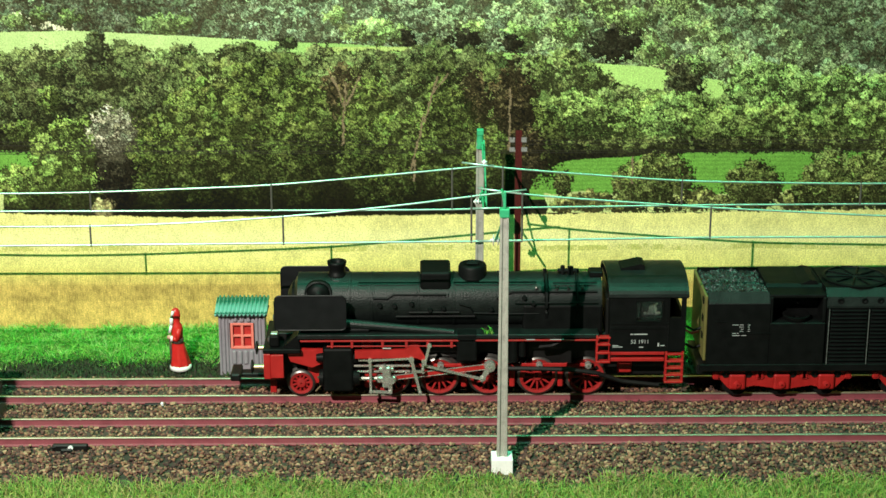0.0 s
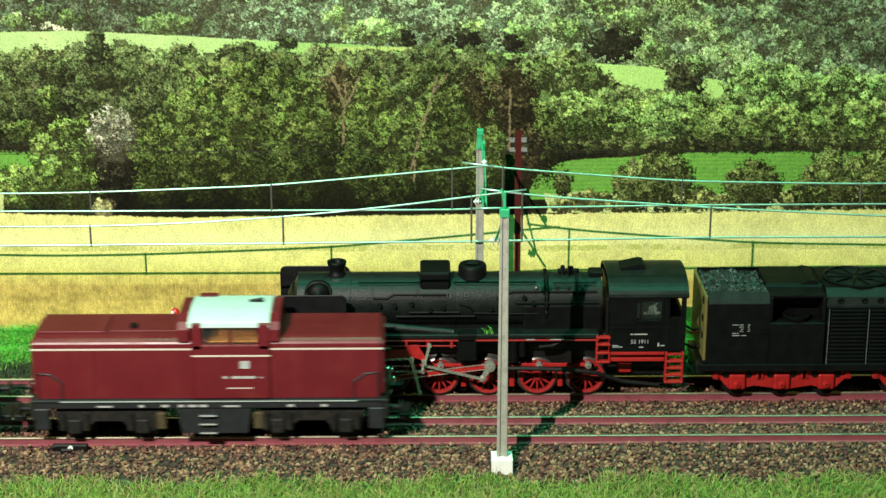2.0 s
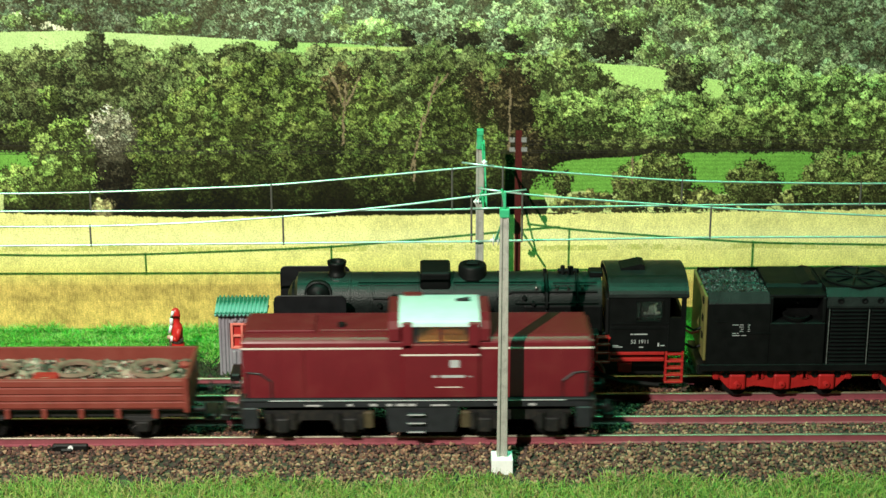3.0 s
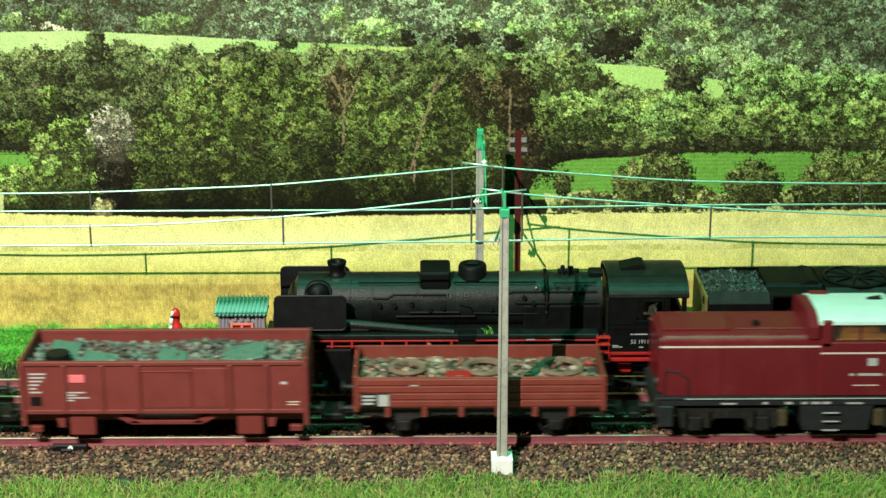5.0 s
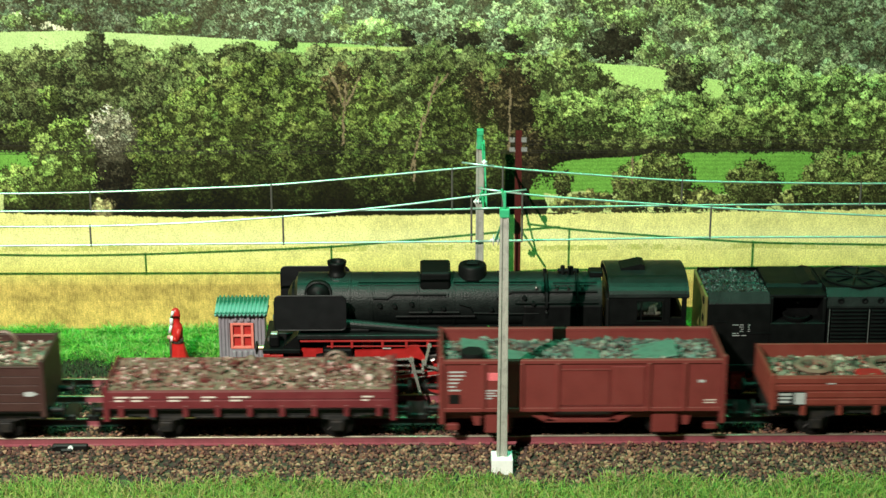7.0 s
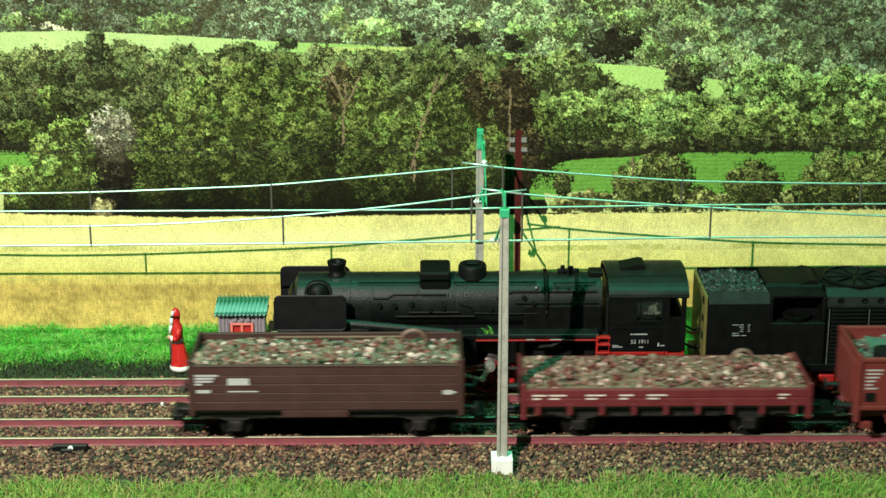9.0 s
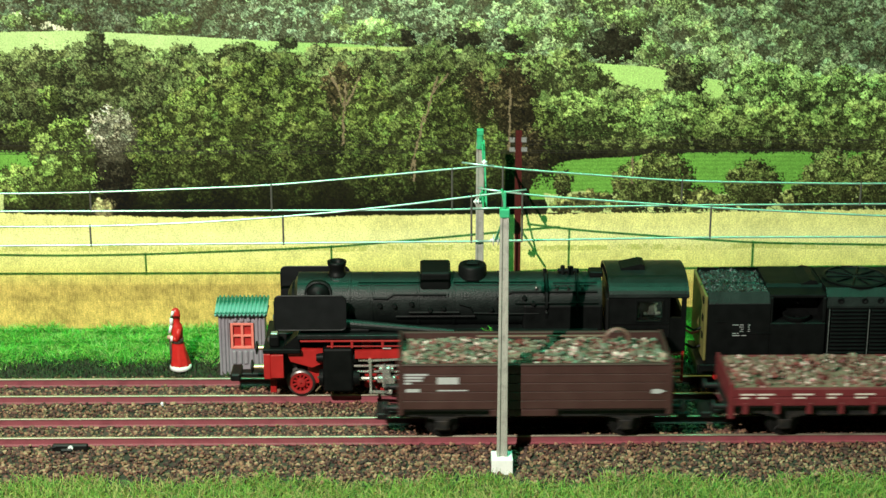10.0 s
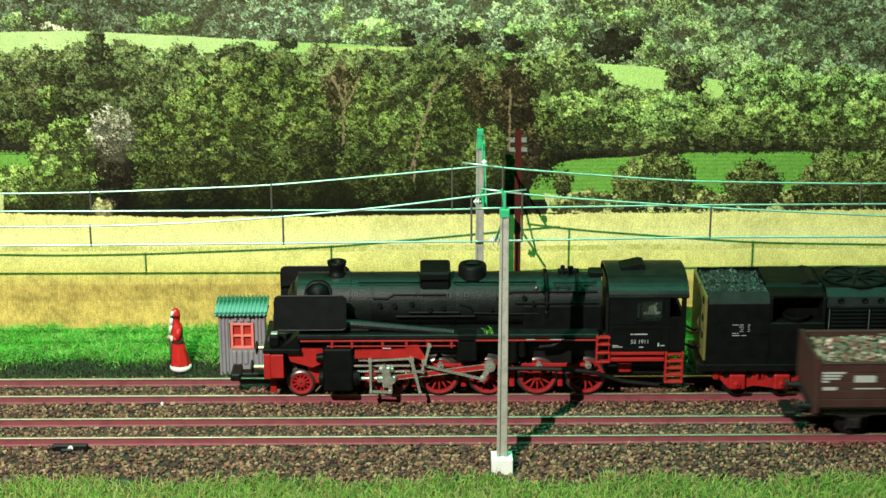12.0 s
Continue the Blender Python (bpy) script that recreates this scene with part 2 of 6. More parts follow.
def lumps(rng, places, sizes, flat=0.75):
    """Angular stones at the places, as one array of points and faces, in mm."""
    n = len(places)
    v = np.repeat(ICO_V[None], n, 0) * (1 + rng.uniform(-0.32, 0.32, (n, 12, 1)))
    v *= np.stack([rng.uniform(0.75, 1.3, n), rng.uniform(0.75, 1.2, n), rng.uniform(0.6, 1.0, n) * flat / 0.75], 1)[:, None]
    a = rng.uniform(0, math.tau, n)
    c, s = np.cos(a)[:, None], np.sin(a)[:, None]
    v = np.stack([v[..., 0] * c - v[..., 1] * s, v[..., 0] * s + v[..., 1] * c, v[..., 2] + 0.3 * v[..., 0] * np.sin(a * 3)[:, None]], -1)
    v = v * sizes[:, None, None] + places[:, None]
    f = ICO_F[None] + 12 * np.arange(n)[:, None, None]
    return v.reshape(-1, 3), f.reshape(-1, 3)


def blades(rng, x, y, z, height, width, lean=0.6):
    """Grass blades, two-jointed and bent, in mm."""
    n = len(x)
    a = rng.uniform(0, math.tau, n)
    b = rng.uniform(0, math.tau, n)
    h = height * rng.uniform(0.5, 1.25, n)
    w = width * rng.uniform(0.6, 1.3, n)
    dx, dy = np.cos(a) * w / 2, np.sin(a) * w / 2
    lx, ly = np.cos(b) * h * lean * rng.uniform(0.1, 1, n), np.sin(b) * h * lean * rng.uniform(0.1, 1, n)
    base = np.stack([x, y, z], 1)
    p0 = base + np.stack([-dx, -dy, 0 * x], 1)
    p1 = base + np.stack([dx, dy, 0 * x], 1)
    mid = base + np.stack([lx * 0.35, ly * 0.35, h * 0.6], 1)
    p2 = mid + np.stack([dx * 0.7, dy * 0.7, 0 * x], 1)
    p3 = mid - np.stack([dx * 0.7, dy * 0.7, 0 * x], 1)
    p4 = base + np.stack([lx, ly, h * rng.uniform(0.8, 1.05, n)], 1)
    v = np.stack([p0, p1, p2, p3, p4], 1).reshape(-1, 3)
    k = 5 * np.arange(n)[:, None]
    f = np.concatenate([k + np.array([[0, 1, 2]]), k + np.array([[0, 2, 3]]), k + np.array([[3, 2, 4]])], 0)
    return v, f


# ---- room, board and ground ----
def build_room():
    for name, b in (("floor", (-1800, 1800, -2200, 900, -80, -40)), ("ceiling", (-1800, 1800, -2200, 900, 1600, 1640)),
                    ("wall_north", (-1800, 1800, 900, 940, -40, 1600)), ("wall_south", (-1800, 1800, -2240, -2200, -40, 1600)),
                    ("wall_west", (-1840, -1800, -2200, 900, -40, 1600)), ("wall_east", (1800, 1840, -2200, 900, -40, 1600))):
        tagged(part(name, box(*b), ROOM), "plain grey painted room surface", "wall", kind="structure")


def build_work_lamp():
    """A small reflector lamp on a floor stand, behind the camera's left shoulder; the bulb sits in the reflector's mouth."""
    t = thing("work_lamp", LAMP, "black reflector work lamp on a floor stand", "lamp")
    turn = (Vector((20, 60, 40)) - Vector(LAMP)).to_track_quat("Z", "Y").to_matrix().to_4x4()
    bm = lathe([(10, -42), (14, -40), (30, -12), (34, -3), (33, -3), (28, -12), (12, -36), (9, -38)], 32, ring=True)
    bmesh.ops.transform(bm, matrix=turn, verts=bm.verts)
    part("reflector", bm, GREASY, t, smooth=True)
    bm = rod((0, 0, -70), (0, 0, -37), 11, 12, 20)
    bmesh.ops.transform(bm, matrix=turn, verts=bm.verts)
    part("socket", bm, GREASY, t)
    back = turn @ Vector((0, 0, -60))
    part("stand", rod((back.x, back.y, -460), back, 6, seg=12, bm=rod((back.x, back.y, -460), (back.x, back.y, -448), 80, seg=32)), GREASY, t)


def ground_height(x, y):
    """Height of the bed under stones and turf."""
    y = np.asarray(y, float)
    h = np.interp(y, [-60, -40, -33, -14, -9, 50, 56, 64, 98, 104], [-8.5, -8, -7.2, -4.2, -3.6, -3.6, -4.2, -3.2, 0.2, 0.2])
    return h + 0.35 * np.sin(np.asarray(x) * 0.11 + y * 0.2) * np.interp(y, [-60, -30, -15, 50, 60], [1, 1, 0, 0, 1])


def build_ground():
    xs, ys = np.arange(-880, 881, 5.0), np.concatenate([np.arange(-90, 104.1, 2.0)])
    gx, gy = np.meshgrid(xs, ys)
    gz = ground_height(gx, gy)
    v = np.stack([gx, gy, gz], -1).reshape(-1, 3) * M
    c = len(xs)
    i = (np.arange(len(ys) - 1)[:, None] * c + np.arange(c - 1)).reshape(-1, 1)
    f = np.concatenate([i, i + 1, i + 1 + c, i + c], 1)
    soup("ground", v, f, SOIL, "dark brown soil sheet of a model railway layout", "ground", "structure")
    tagged(part("board", box(-880, 880, -90, 140, -40, -10, 1), BOARD), "brown wooden layout board under the model railway", "board", kind="structure")


def build_ballast():
    rng = np.random.default_rng(3)
    n = 33000
    x, y = rng.uniform(-185, 200, n), rng.uniform(-36, 57, n)
    edge = -33 + 2.2 * np.sin(x * 0.09) + 1.5 * np.sin(x * 0.23 + 1)
    keep = y > edge + rng.normal(0, 1.2, n)
    for rail in (-8.6, 8.6, 30.4, 47.6):
        keep &= np.abs(y - rail) > 1.25
    keep &= ~((np.abs(x - 28.3) < 4.4) & (np.abs(y + 24) < 4.6))
    x, y = x[keep], y[keep]
    s = rng.uniform(0.34, 0.84, len(x)) * np.where((y < -12), 1.15, 1.0)
    between = (np.abs(y) < 8) | (np.abs(y - 39) < 8)
    z = ground_height(x, y) + rng.uniform(-0.3, 1.1, len(x)) + np.where(between, -0.1, 0.1)
    v, f = lumps(rng, np.stack([x, y, z], 1), s)
    soup("ballast", v * M, f, STONES, "brown crushed stone ballast between and beside the rails", "ballast")
    # far ends of the bed, outside the view, thinly strewn
    x = np.concatenate([rng.uniform(-870, -185, 5000), rng.uniform(200, 870, 5000)])
    y = rng.uniform(-30, 57, 10000)
    keep = np.min(np.abs(y[:, None] - np.array([-8.6, 8.6, 30.4, 47.6])), 1) > 1.4
    v, f = lumps(rng, np.stack([x, y, ground_height(x, y) + 0.4], 1)[keep], rng.uniform(1.0, 1.7, int(keep.sum())))
    soup("ballast", v * M, f, STONES, "brown crushed stone ballast at the ends of the bed", "ballast")


def build_grass():
    rng = np.random.default_rng(5)
    n = 64000
    x, y = rng.uniform(-200, 215, n), rng.uniform(62, 99, n)
    keep = (y > 70 + 2.2 * np.sin(x * 0.12) + 1.5 * np.sin(x * 0.31) + rng.normal(0, 2.2, n)) & ~((np.abs(x + 72.5) < 10) & (y < 76))
    x, y = x[keep], y[keep]
    v, f = blades(rng, x, y, ground_height(x, y), 4.4 * (0.85 + 0.4 * np.sin(x * 0.23) * np.sin(y * 0.35 + x * 0.05)), 0.30, 2.4)
    soup("grass", v * M, f, GRASS_BACK, "bright green grass fibres behind the tracks", "grass")
    n = 16000
    x, y = rng.uniform(-190, 200, n), rng.uniform(54, 78, n)
    keep = ~((np.abs(x + 72.5) < 10) & (y > 59) & (y < 76))
    x, y = x[keep], y[keep]
    v, f = blades(rng, x, y, ground_height(x, y), 2.4, 0.55, 1.6)
    soup("turf", v * M, f, TURF_DARK, "dark green low turf along the far ballast edge", "turf")
    n = 36000
    x, y = rng.uniform(-170, 180, n), rng.uniform(-62, -27, n)
    edge = -33.5 + 2.4 * np.sin(x * 0.09 + 0.5) + 1.6 * np.sin(x * 0.31)
    keep = y < edge + rng.normal(0, 1.3, n)
    keep &= ~((np.abs(x - 28.3) < 4.4) & (y > -31))
    x, y = x[keep], y[keep]
    v, f = blades(rng, x, y, ground_height(x, y), 3.4, 0.32, 1.9)
    soup("grass", v * M, f, GRASS_FRONT, "olive green grass fibres in front of the tracks", "grass")


def build_tracks():
    for name, y0 in (("near", 0.0), ("far", 39.0)):
        t = thing("railway_track", (0, y0, -3.2), "model railway track with rust-red rails and bright rail heads", "track", "railway tracks")
        for s in (-8.6, 8.6):
            web = [(-1.1, 0), (1.1, 0), (1.1, 0.35), (0.35, 0.75), (0.3, 2.35), (0.55, 2.6), (0.55, 2.75), (-0.55, 2.75), (-0.55, 2.6), (-0.3, 2.35), (-0.35, 0.75), (-1.1, 0.35)]
            rail = part("rail", sweep([(s + a, b) for a, b in web], -870, 870), RAIL_RUST, t)
            head = [(-0.55, 2.75), (0.55, 2.75), (0.55, 3.05), (0.4, 3.2), (-0.4, 3.2), (-0.55, 3.05)]
            part("rail_head", sweep([(s + a, b) for a, b in head], -870, 870), RAIL_STEEL, rail, "worn bright steel running surface")
        one = box(-1.5, 1.5, -14.5, 14.5, -1.6, -0.15, 0.2)
        for s in (-8.6, 8.6):
            for k in (-1, 1):
                one = box(-0.7, 0.7, s + k * 1.5 - 0.6, s + k * 1.5 + 0.6, -0.3, 0.55, 0.15, one)
        first = part("sleeper", one, SLEEPER, t)
        first.location.x = -854 * M
        for i in range(1, 235):
            c = first.copy()
            scene.collection.objects.link(c)
            c.location.x = (-854 + 7.3 * i) * M


# ---- printed landscape behind the layout ----
def build_backdrop():
    rng = np.random.default_rng(11)
    x0, x1, z0, z1, step = -186.0, 206.0, -1.0, 150.0, 0.30
    xs, zs = np.arange(x0, x1 + 0.1, step), np.arange(z1, z0 - 0.1, -step)
    gx, gz = np.meshgrid(xs, zs)
    h, w = gx.shape

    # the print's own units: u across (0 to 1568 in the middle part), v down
    def uv(x, z):
        v = (141.2 - z) / 0.2386
        return 784 + (x - 9.25) / (0.2243 + 0.0133 * v / 570), v

    def ij(u, v):
        x = 9.25 + (u - 784) * (0.2243 + 0.0133 * v / 570)
        return (x - x0) / step, (z1 - (141.2 - v * 0.2386)) / step

    gu, gv = uv(gx, gz)

    def field_noise(cell, seed):
        r = np.random.default_rng(seed)
        cell = cell * 0.5 / step
        a = r.random((int(h / cell) + 3, int(w / cell) + 3))
        yy, xx = np.arange(h) / cell, np.arange(w) / cell
        i, j = yy.astype(int), xx.astype(int)
        fy, fx = (yy - i)[:, None], (xx - j)[None]
        fy, fx = fy * fy * (3 - 2 * fy), fx * fx * (3 - 2 * fx)
        return (a[i][:, j] * (1 - fy) * (1 - fx) + a[i + 1][:, j] * fy * (1 - fx) + a[i][:, j + 1] * (1 - fy) * fx + a[i + 1][:, j + 1] * fy * fx) - 0.5

    soft = 0.5 * field_noise(60, 1) + 0.3 * field_noise(18, 2) + 0.2 * field_noise(6, 3)
    grain = 0.5 * field_noise(2, 4) + 0.5 * (rng.random((h, w)) - 0.5)
    leaf = 0.45 * field_noise(2.4, 41) + 0.75 * field_noise(1.25, 42) + 0.5 * (rng.random((h, w)) - 0.5)
    spray = 0.6 * field_noise(7.0, 43) + 0.6 * field_noise(4.0, 44)
    img = np.zeros((h, w, 3))

    land = np.zeros((h, w), bool)

    def paint(mask, colour, rough=0.12):
        land[mask] = colour[1] > 0.25
        img[mask] = (np.array(colour)[None] * (1 + rough * 2 * soft[mask] + rough * grain[mask])[:, None])

    def below(points, ragged=12):
        p = np.array(points, float).reshape(-1, 2)
        return gv > np.interp(gu, p[:, 0], p[:, 1]) + ragged * soft + 0.5 * ragged * grain

    DEEP = np.array((0.015, 0.011, 0.006))

    def puff(u, v, ru, rv, light, deep, gain, ragged=1.0):
        """A spray of leaves: lit from above on the left, dark and brown beneath, with a torn outline."""
        i, j = ij(u, v)
        ri, rj = max(1.2, ru * 0.2386 / step), max(1.2, rv * 0.2386 / step)
        a, b = int(max(0, j - 1.35 * rj)), int(min(h, j + 1.35 * rj + 1))
        c, d = int(max(0, i - 1.35 * ri)), int(min(w, i + 1.35 * ri + 1))
        if a >= b or c >= d:
            return
        yy, xx = np.mgrid[a:b, c:d]
        dy, dx = (yy - j) / rj, (xx - i) / ri
        l, p = leaf[a:b, c:d], spray[a:b, c:d]
        q = dx * dx + dy * dy + ragged * (1.0 * l + 0.7 * p)
        m = q < 0.92
        nz = np.sqrt(np.clip(1 - dx * dx - dy * dy, 0, 1))
        s = (0.10 - 0.20 * dx - 0.50 * dy + 0.36 * nz) * gain + 1.5 * l * (0.3 + gain * 0.7) + 0.45 * p * gain
        s = np.clip(s, 0, 1.25)[..., None]
        img[a:b, c:d][m] = (deep * (1 - np.minimum(s, 1)) + light * s)[m]
        land[a:b, c:d][m] = False

    def tree(u, v, wd, ht, colour, n=40, deep=1.0, size=0.16, body=0.5):
        """A crown over the point (u, v): dark body first, then sprays from the back to the front."""
        colour = np.array(colour) * np.array((1.14, 1.0, 1.0))
        shade = DEEP * deep + colour * 0.06
        cy = v - ht * 0.55
        puff(u + wd * 0.05, cy + ht * 0.06, wd * 0.53, ht * 0.52, colour * 0.3, shade, 0.12)
        puff(u, cy, wd * 0.46, ht * 0.46, colour * body, shade, 0.35)
        for k in range(n):
            a, q = rng.uniform(0, math.tau), math.sqrt(rng.random())
            du, dv = q * math.cos(a), q * math.sin(a)
            if dv < 0:
                du *= 1 + 0.15 * dv
            r = wd * size * rng.uniform(0.55, 1.2)
            tint = colour * (1 + rng.normal(0, 0.10) + rng.normal(0, 0.05, 3))
            lit = np.clip(0.70 + 0.68 * dv - 0.36 * du + rng.normal(0, 0.22), 0.12, 1.35)
            puff(u + 0.44 * wd * du, cy - 0.44 * ht * dv, r, r * rng.uniform(0.5, 0.8), tint, shade, lit)

    def row(count, left, right, base, jitter, wide, high, colour, n=30, deep=1.0, size=0.17):
        """A line of trees; base is a height or a list of (u, v) pairs."""
        for k in sorted(range(count), key=lambda q: rng.random()):
            u = left + (right - left) * (k + rng.uniform(0.1, 0.9)) / count
            v = np.interp(u, base[0::2], base[1::2]) if isinstance(base, list) else base
            tree(u, v + rng.uniform(-jitter, jitter), rng.uniform(*wide), rng.uniform(*high), np.array(colour) * rng.uniform(0.82, 1.18), n, deep, size)

    def line(pts, width, colour):
        p = np.array(pts, float).reshape(-1, 2)
        m = (np.abs(gv - np.interp(gu, p[:, 0], p[:, 1])) < width) & (gu > p[0, 0]) & (gu < p[-1, 0])
        img[m] = img[m] * 0.35 + np.array(colour) * 0.65

    # far wooded hill, from the ridge down
    paint(gv > -400, (0.085, 0.11, 0.06), 0.3)
    for v in range(-30, 176, 9):
        for k in range(64):
            u = rng.uniform(-60, 1640)
            sunny = math.exp(-((u - 1120 - (v - 40) * 1.2) / 230) ** 2) * (0.55 + 0.45 * math.sin(u * 0.045 - v * 0.05))
            dull = 1.0 if u > 1400 and v < 100 else 0.0
            col = (np.array((0.17, 0.255, 0.15)) * (1 - sunny) + np.array((0.32, 0.48, 0.18)) * sunny) * (0.85 if u < 420 else 1.6 if u < 1000 else 1.25)
            big = rng.uniform(0.7, 1.25) * (0.8 + 0.2 * (u > 900))
            tree(u, v + rng.uniform(0, 9), 40 * big, 32 * big, col * rng.uniform(0.7, 1.15) * (1 - 0.25 * dull), 12, 2.6, 0.22)
    line([14, 26, 50, 38, 130, 53], 4, (0.75, 0.70, 0.50))
    for u, v, wd, ht, g in ((70, 46, 36, 28, 0.7), (25, 54, 50, 26, 0.8), (120, 48, 40, 26, 0.8), (290, 62, 80, 34, 1.1), (590, 52, 40, 36, 1.3), (655, 78, 95, 36, 1.35), (705, 84, 50, 34, 1.0), (835, 68, 44, 30, 1.7), (915, 88, 60, 44, 1.2), (1000, 80, 60, 44, 1.2), (1110, 62, 80, 40, 1.1), (1150, 112, 60, 34, 1.1), (1225, 140, 60, 40, 1.3)):
        tree(u, v, wd, ht, np.array((0.26, 0.44, 0.15)) * g, 34, 2.2)
    for u, v, wd, ht in ((720, 92, 22, 40), (820, 98, 46, 44), (900, 92, 36, 32), (1080, 110, 90, 60)):
        tree(u, v, wd, ht, (0.075, 0.085, 0.05), 16, 1.0)
    # pale meadow on the hill, and its continuation
    up = below([-400, 60, 0, 58, 120, 56, 260, 62, 420, 70, 520, 76, 720, 85, 770, 84, 860, 92, 945, 97, 950, 500, 1900, 500], 4)
    paint(up & (gv < 170), (0.31, 0.51, 0.145), 0.16)
    fade = np.clip((560 - gu) / 260, 0, 1)[..., None] * np.array((0.16, 0.09, 0.10))
    m = up & (gv < 170)
    img[m] += fade[m] * (1 + 0.8 * soft[m])[:, None]
    m = up & (np.abs(gv - 88) < 4) & (gu > 540)
    img[m] += np.array((0.13, 0.04, 0.02))
    paint(below([-400, 900, 1040, 900, 1050, 112, 1150, 120, 1240, 138, 1300, 148, 1320, 900], 4) & (gv < 190), (0.44, 0.63, 0.19), 0.12)
    for u, v, wd, ht in ((218, 100, 14, 18), (508, 92, 30, 26)):
        tree(u, v, wd, ht, (0.10, 0.15, 0.06), 10)
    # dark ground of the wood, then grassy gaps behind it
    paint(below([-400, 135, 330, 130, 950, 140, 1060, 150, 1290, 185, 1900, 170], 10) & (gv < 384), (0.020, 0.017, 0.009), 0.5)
    paint(below([-400, 262, 80, 262, 100, 900, 925, 900, 935, 296, 1010, 282, 1130, 274, 1240, 268, 1900, 266], 5) & (gv < 352), (0.15, 0.33, 0.055), 0.14)
    ridges = (gv > 266) & (gv < 352) & (gu > 930)
    img[ridges] *= (1 + 0.10 * np.sin(gv[ridges] * 0.9 + 4 * soft[ridges]) + 0.25 * grain[ridges])[:, None]
    # the wood's upper edge, then its middle, then its front
    row(30, -40, 960, [0, 190, 90, 185, 250, 170, 350, 180, 440, 168, 540, 190, 700, 180, 780, 172, 900, 190, 960, 190], 6, (62, 96), (82, 100), (0.15, 0.21, 0.078), 60)
    tree(166, 124, 36, 72, (0.12, 0.17, 0.07), 46)
    row(10, 925, 1070, [925, 175, 1000, 165, 1035, 182, 1070, 215], 5, (50, 80), (62, 84), (0.20, 0.29, 0.095), 50)
    row(16, 1070, 1330, [1060, 210, 1150, 214, 1240, 227, 1290, 230, 1330, 212], 4, (50, 74), (44, 62), (0.19, 0.28, 0.095), 44)
    row(20, 1325, 1640, 205, 12, (60, 90), (66, 92), (0.23, 0.38, 0.12), 54)
    tree(1207, 186, 64, 74, (0.13, 0.16, 0.075), 60)
    row(20, -40, 330, 255, 14, (62, 92), (80, 110), (0.12, 0.165, 0.062), 50)
    row(16, 330, 960, 250, 20, (80, 120), (100, 140), (0.12, 0.17, 0.055), 70)
    row(14, 930, 1250, 250, 10, (60, 96), (56, 84), (0.21, 0.335, 0.095), 60)
    tree(1190, 262, 110, 84, (0.22, 0.36, 0.11), 110)
    row(14, 1240, 1640, 258, 8, (70, 110), (60, 88), (0.23, 0.35, 0.10), 60)
    row(26, 930, 1640, 268, 3, (34, 60), (22, 36), (0.17, 0.23, 0.075), 14)
    row(15, 210, 930, 330, 14, (90, 130), (110, 150), (0.14, 0.195, 0.055), 80)
    for u, v, wd, ht in ((600, 260, 90, 150), (900, 300, 80, 190), (835, 240, 60, 120), (935, 330, 50, 110)):
        tree(u, v, wd, ht, (0.155, 0.135, 0.062), 60, 1.1, 0.10)
    for u, wd, ht in ((270, 110, 180), (345, 140, 245), (435, 160, 285), (530, 130, 250), (650, 130, 250), (705, 110, 200), (780, 130, 250), (860, 90, 170)):
        tree(u, 384, wd, ht, (0.145, 0.215, 0.055), 170, 0.9, 0.085)
    for u, v, wd, ht, g in ((30, 372, 100, 80, 1.1), (40, 250, 70, 40, 0.7), (110, 376, 120, 160, 1.0), (150, 300, 70, 100, 0.9), (115, 250, 60, 46, 1.2), (85, 205, 40, 60, 0.8), (175, 350, 40, 60, 1.2)):
        tree(u, v, wd, ht, np.array((0.23, 0.36, 0.09)) * g, 80, 1.0, 0.11)
    tree(200, 368, 70, 120, (0.07, 0.07, 0.045), 50, 1.0, 0.12)
    tree(196, 276, 86, 88, (0.46, 0.50, 0.36), 90, 2.4, 0.09)
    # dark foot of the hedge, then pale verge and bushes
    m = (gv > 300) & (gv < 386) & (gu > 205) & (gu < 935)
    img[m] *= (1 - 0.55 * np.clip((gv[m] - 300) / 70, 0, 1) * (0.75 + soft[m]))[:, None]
    paint((gv > 338 + 25 * soft) & (gv < 376) & ((gu > 955 + 40 * soft) | (gu < 6)), (0.50, 0.54, 0.22), 0.5)
    tree(181, 382, 34, 34, (0.50, 0.55, 0.24), 24, 9.0)
    for u, wd, ht in ((1000, 60, 24), (1045, 70, 40), (1095, 50, 24), (1225, 70, 44), (1275, 50, 30), (1410, 70, 40), (1500, 60, 30)):
        tree(u, 376, wd, ht, (0.32, 0.36, 0.12), 34, 1.6, 0.13)
    for u, v, wd, ht in ((992, 346, 34, 46), (1120, 376, 80, 90), (1165, 376, 110, 108), (1328, 378, 96, 92), (1440, 376, 80, 80), (1470, 378, 100, 112), (1550, 378, 120, 116)):
        tree(u, v, wd, ht, (0.21, 0.28, 0.085), 100, 1.0, 0.10)
    # torn and speckled by single leaves
    woods = ~below([-400, 372, 1900, 370], 4)
    dy = 8 * field_noise(4.2, 31) + 6 * field_noise(2, 32) + 3 * field_noise(1, 33)
    dx = 9 * field_noise(4.2, 34) + 7 * field_noise(2, 35) + 3 * field_noise(1, 36)
    jj = np.clip((np.arange(h)[:, None] + dy).astype(int), 0, h - 1)
    ii = np.clip((np.arange(w)[None] + dx).astype(int), 0, w - 1)
    moved = img[jj, ii] * (1 + 0.9 * field_noise(1.3, 37) + 0.5 * field_noise(30, 38) + 0.7 * (rng.random((h, w)) - 0.5))[..., None]
    calm = (land | land[jj, ii])[..., None]
    img[woods] = np.where(calm, img, moved)[woods]
    # deeper shade and brighter leaves
    lum = img.mean(2)
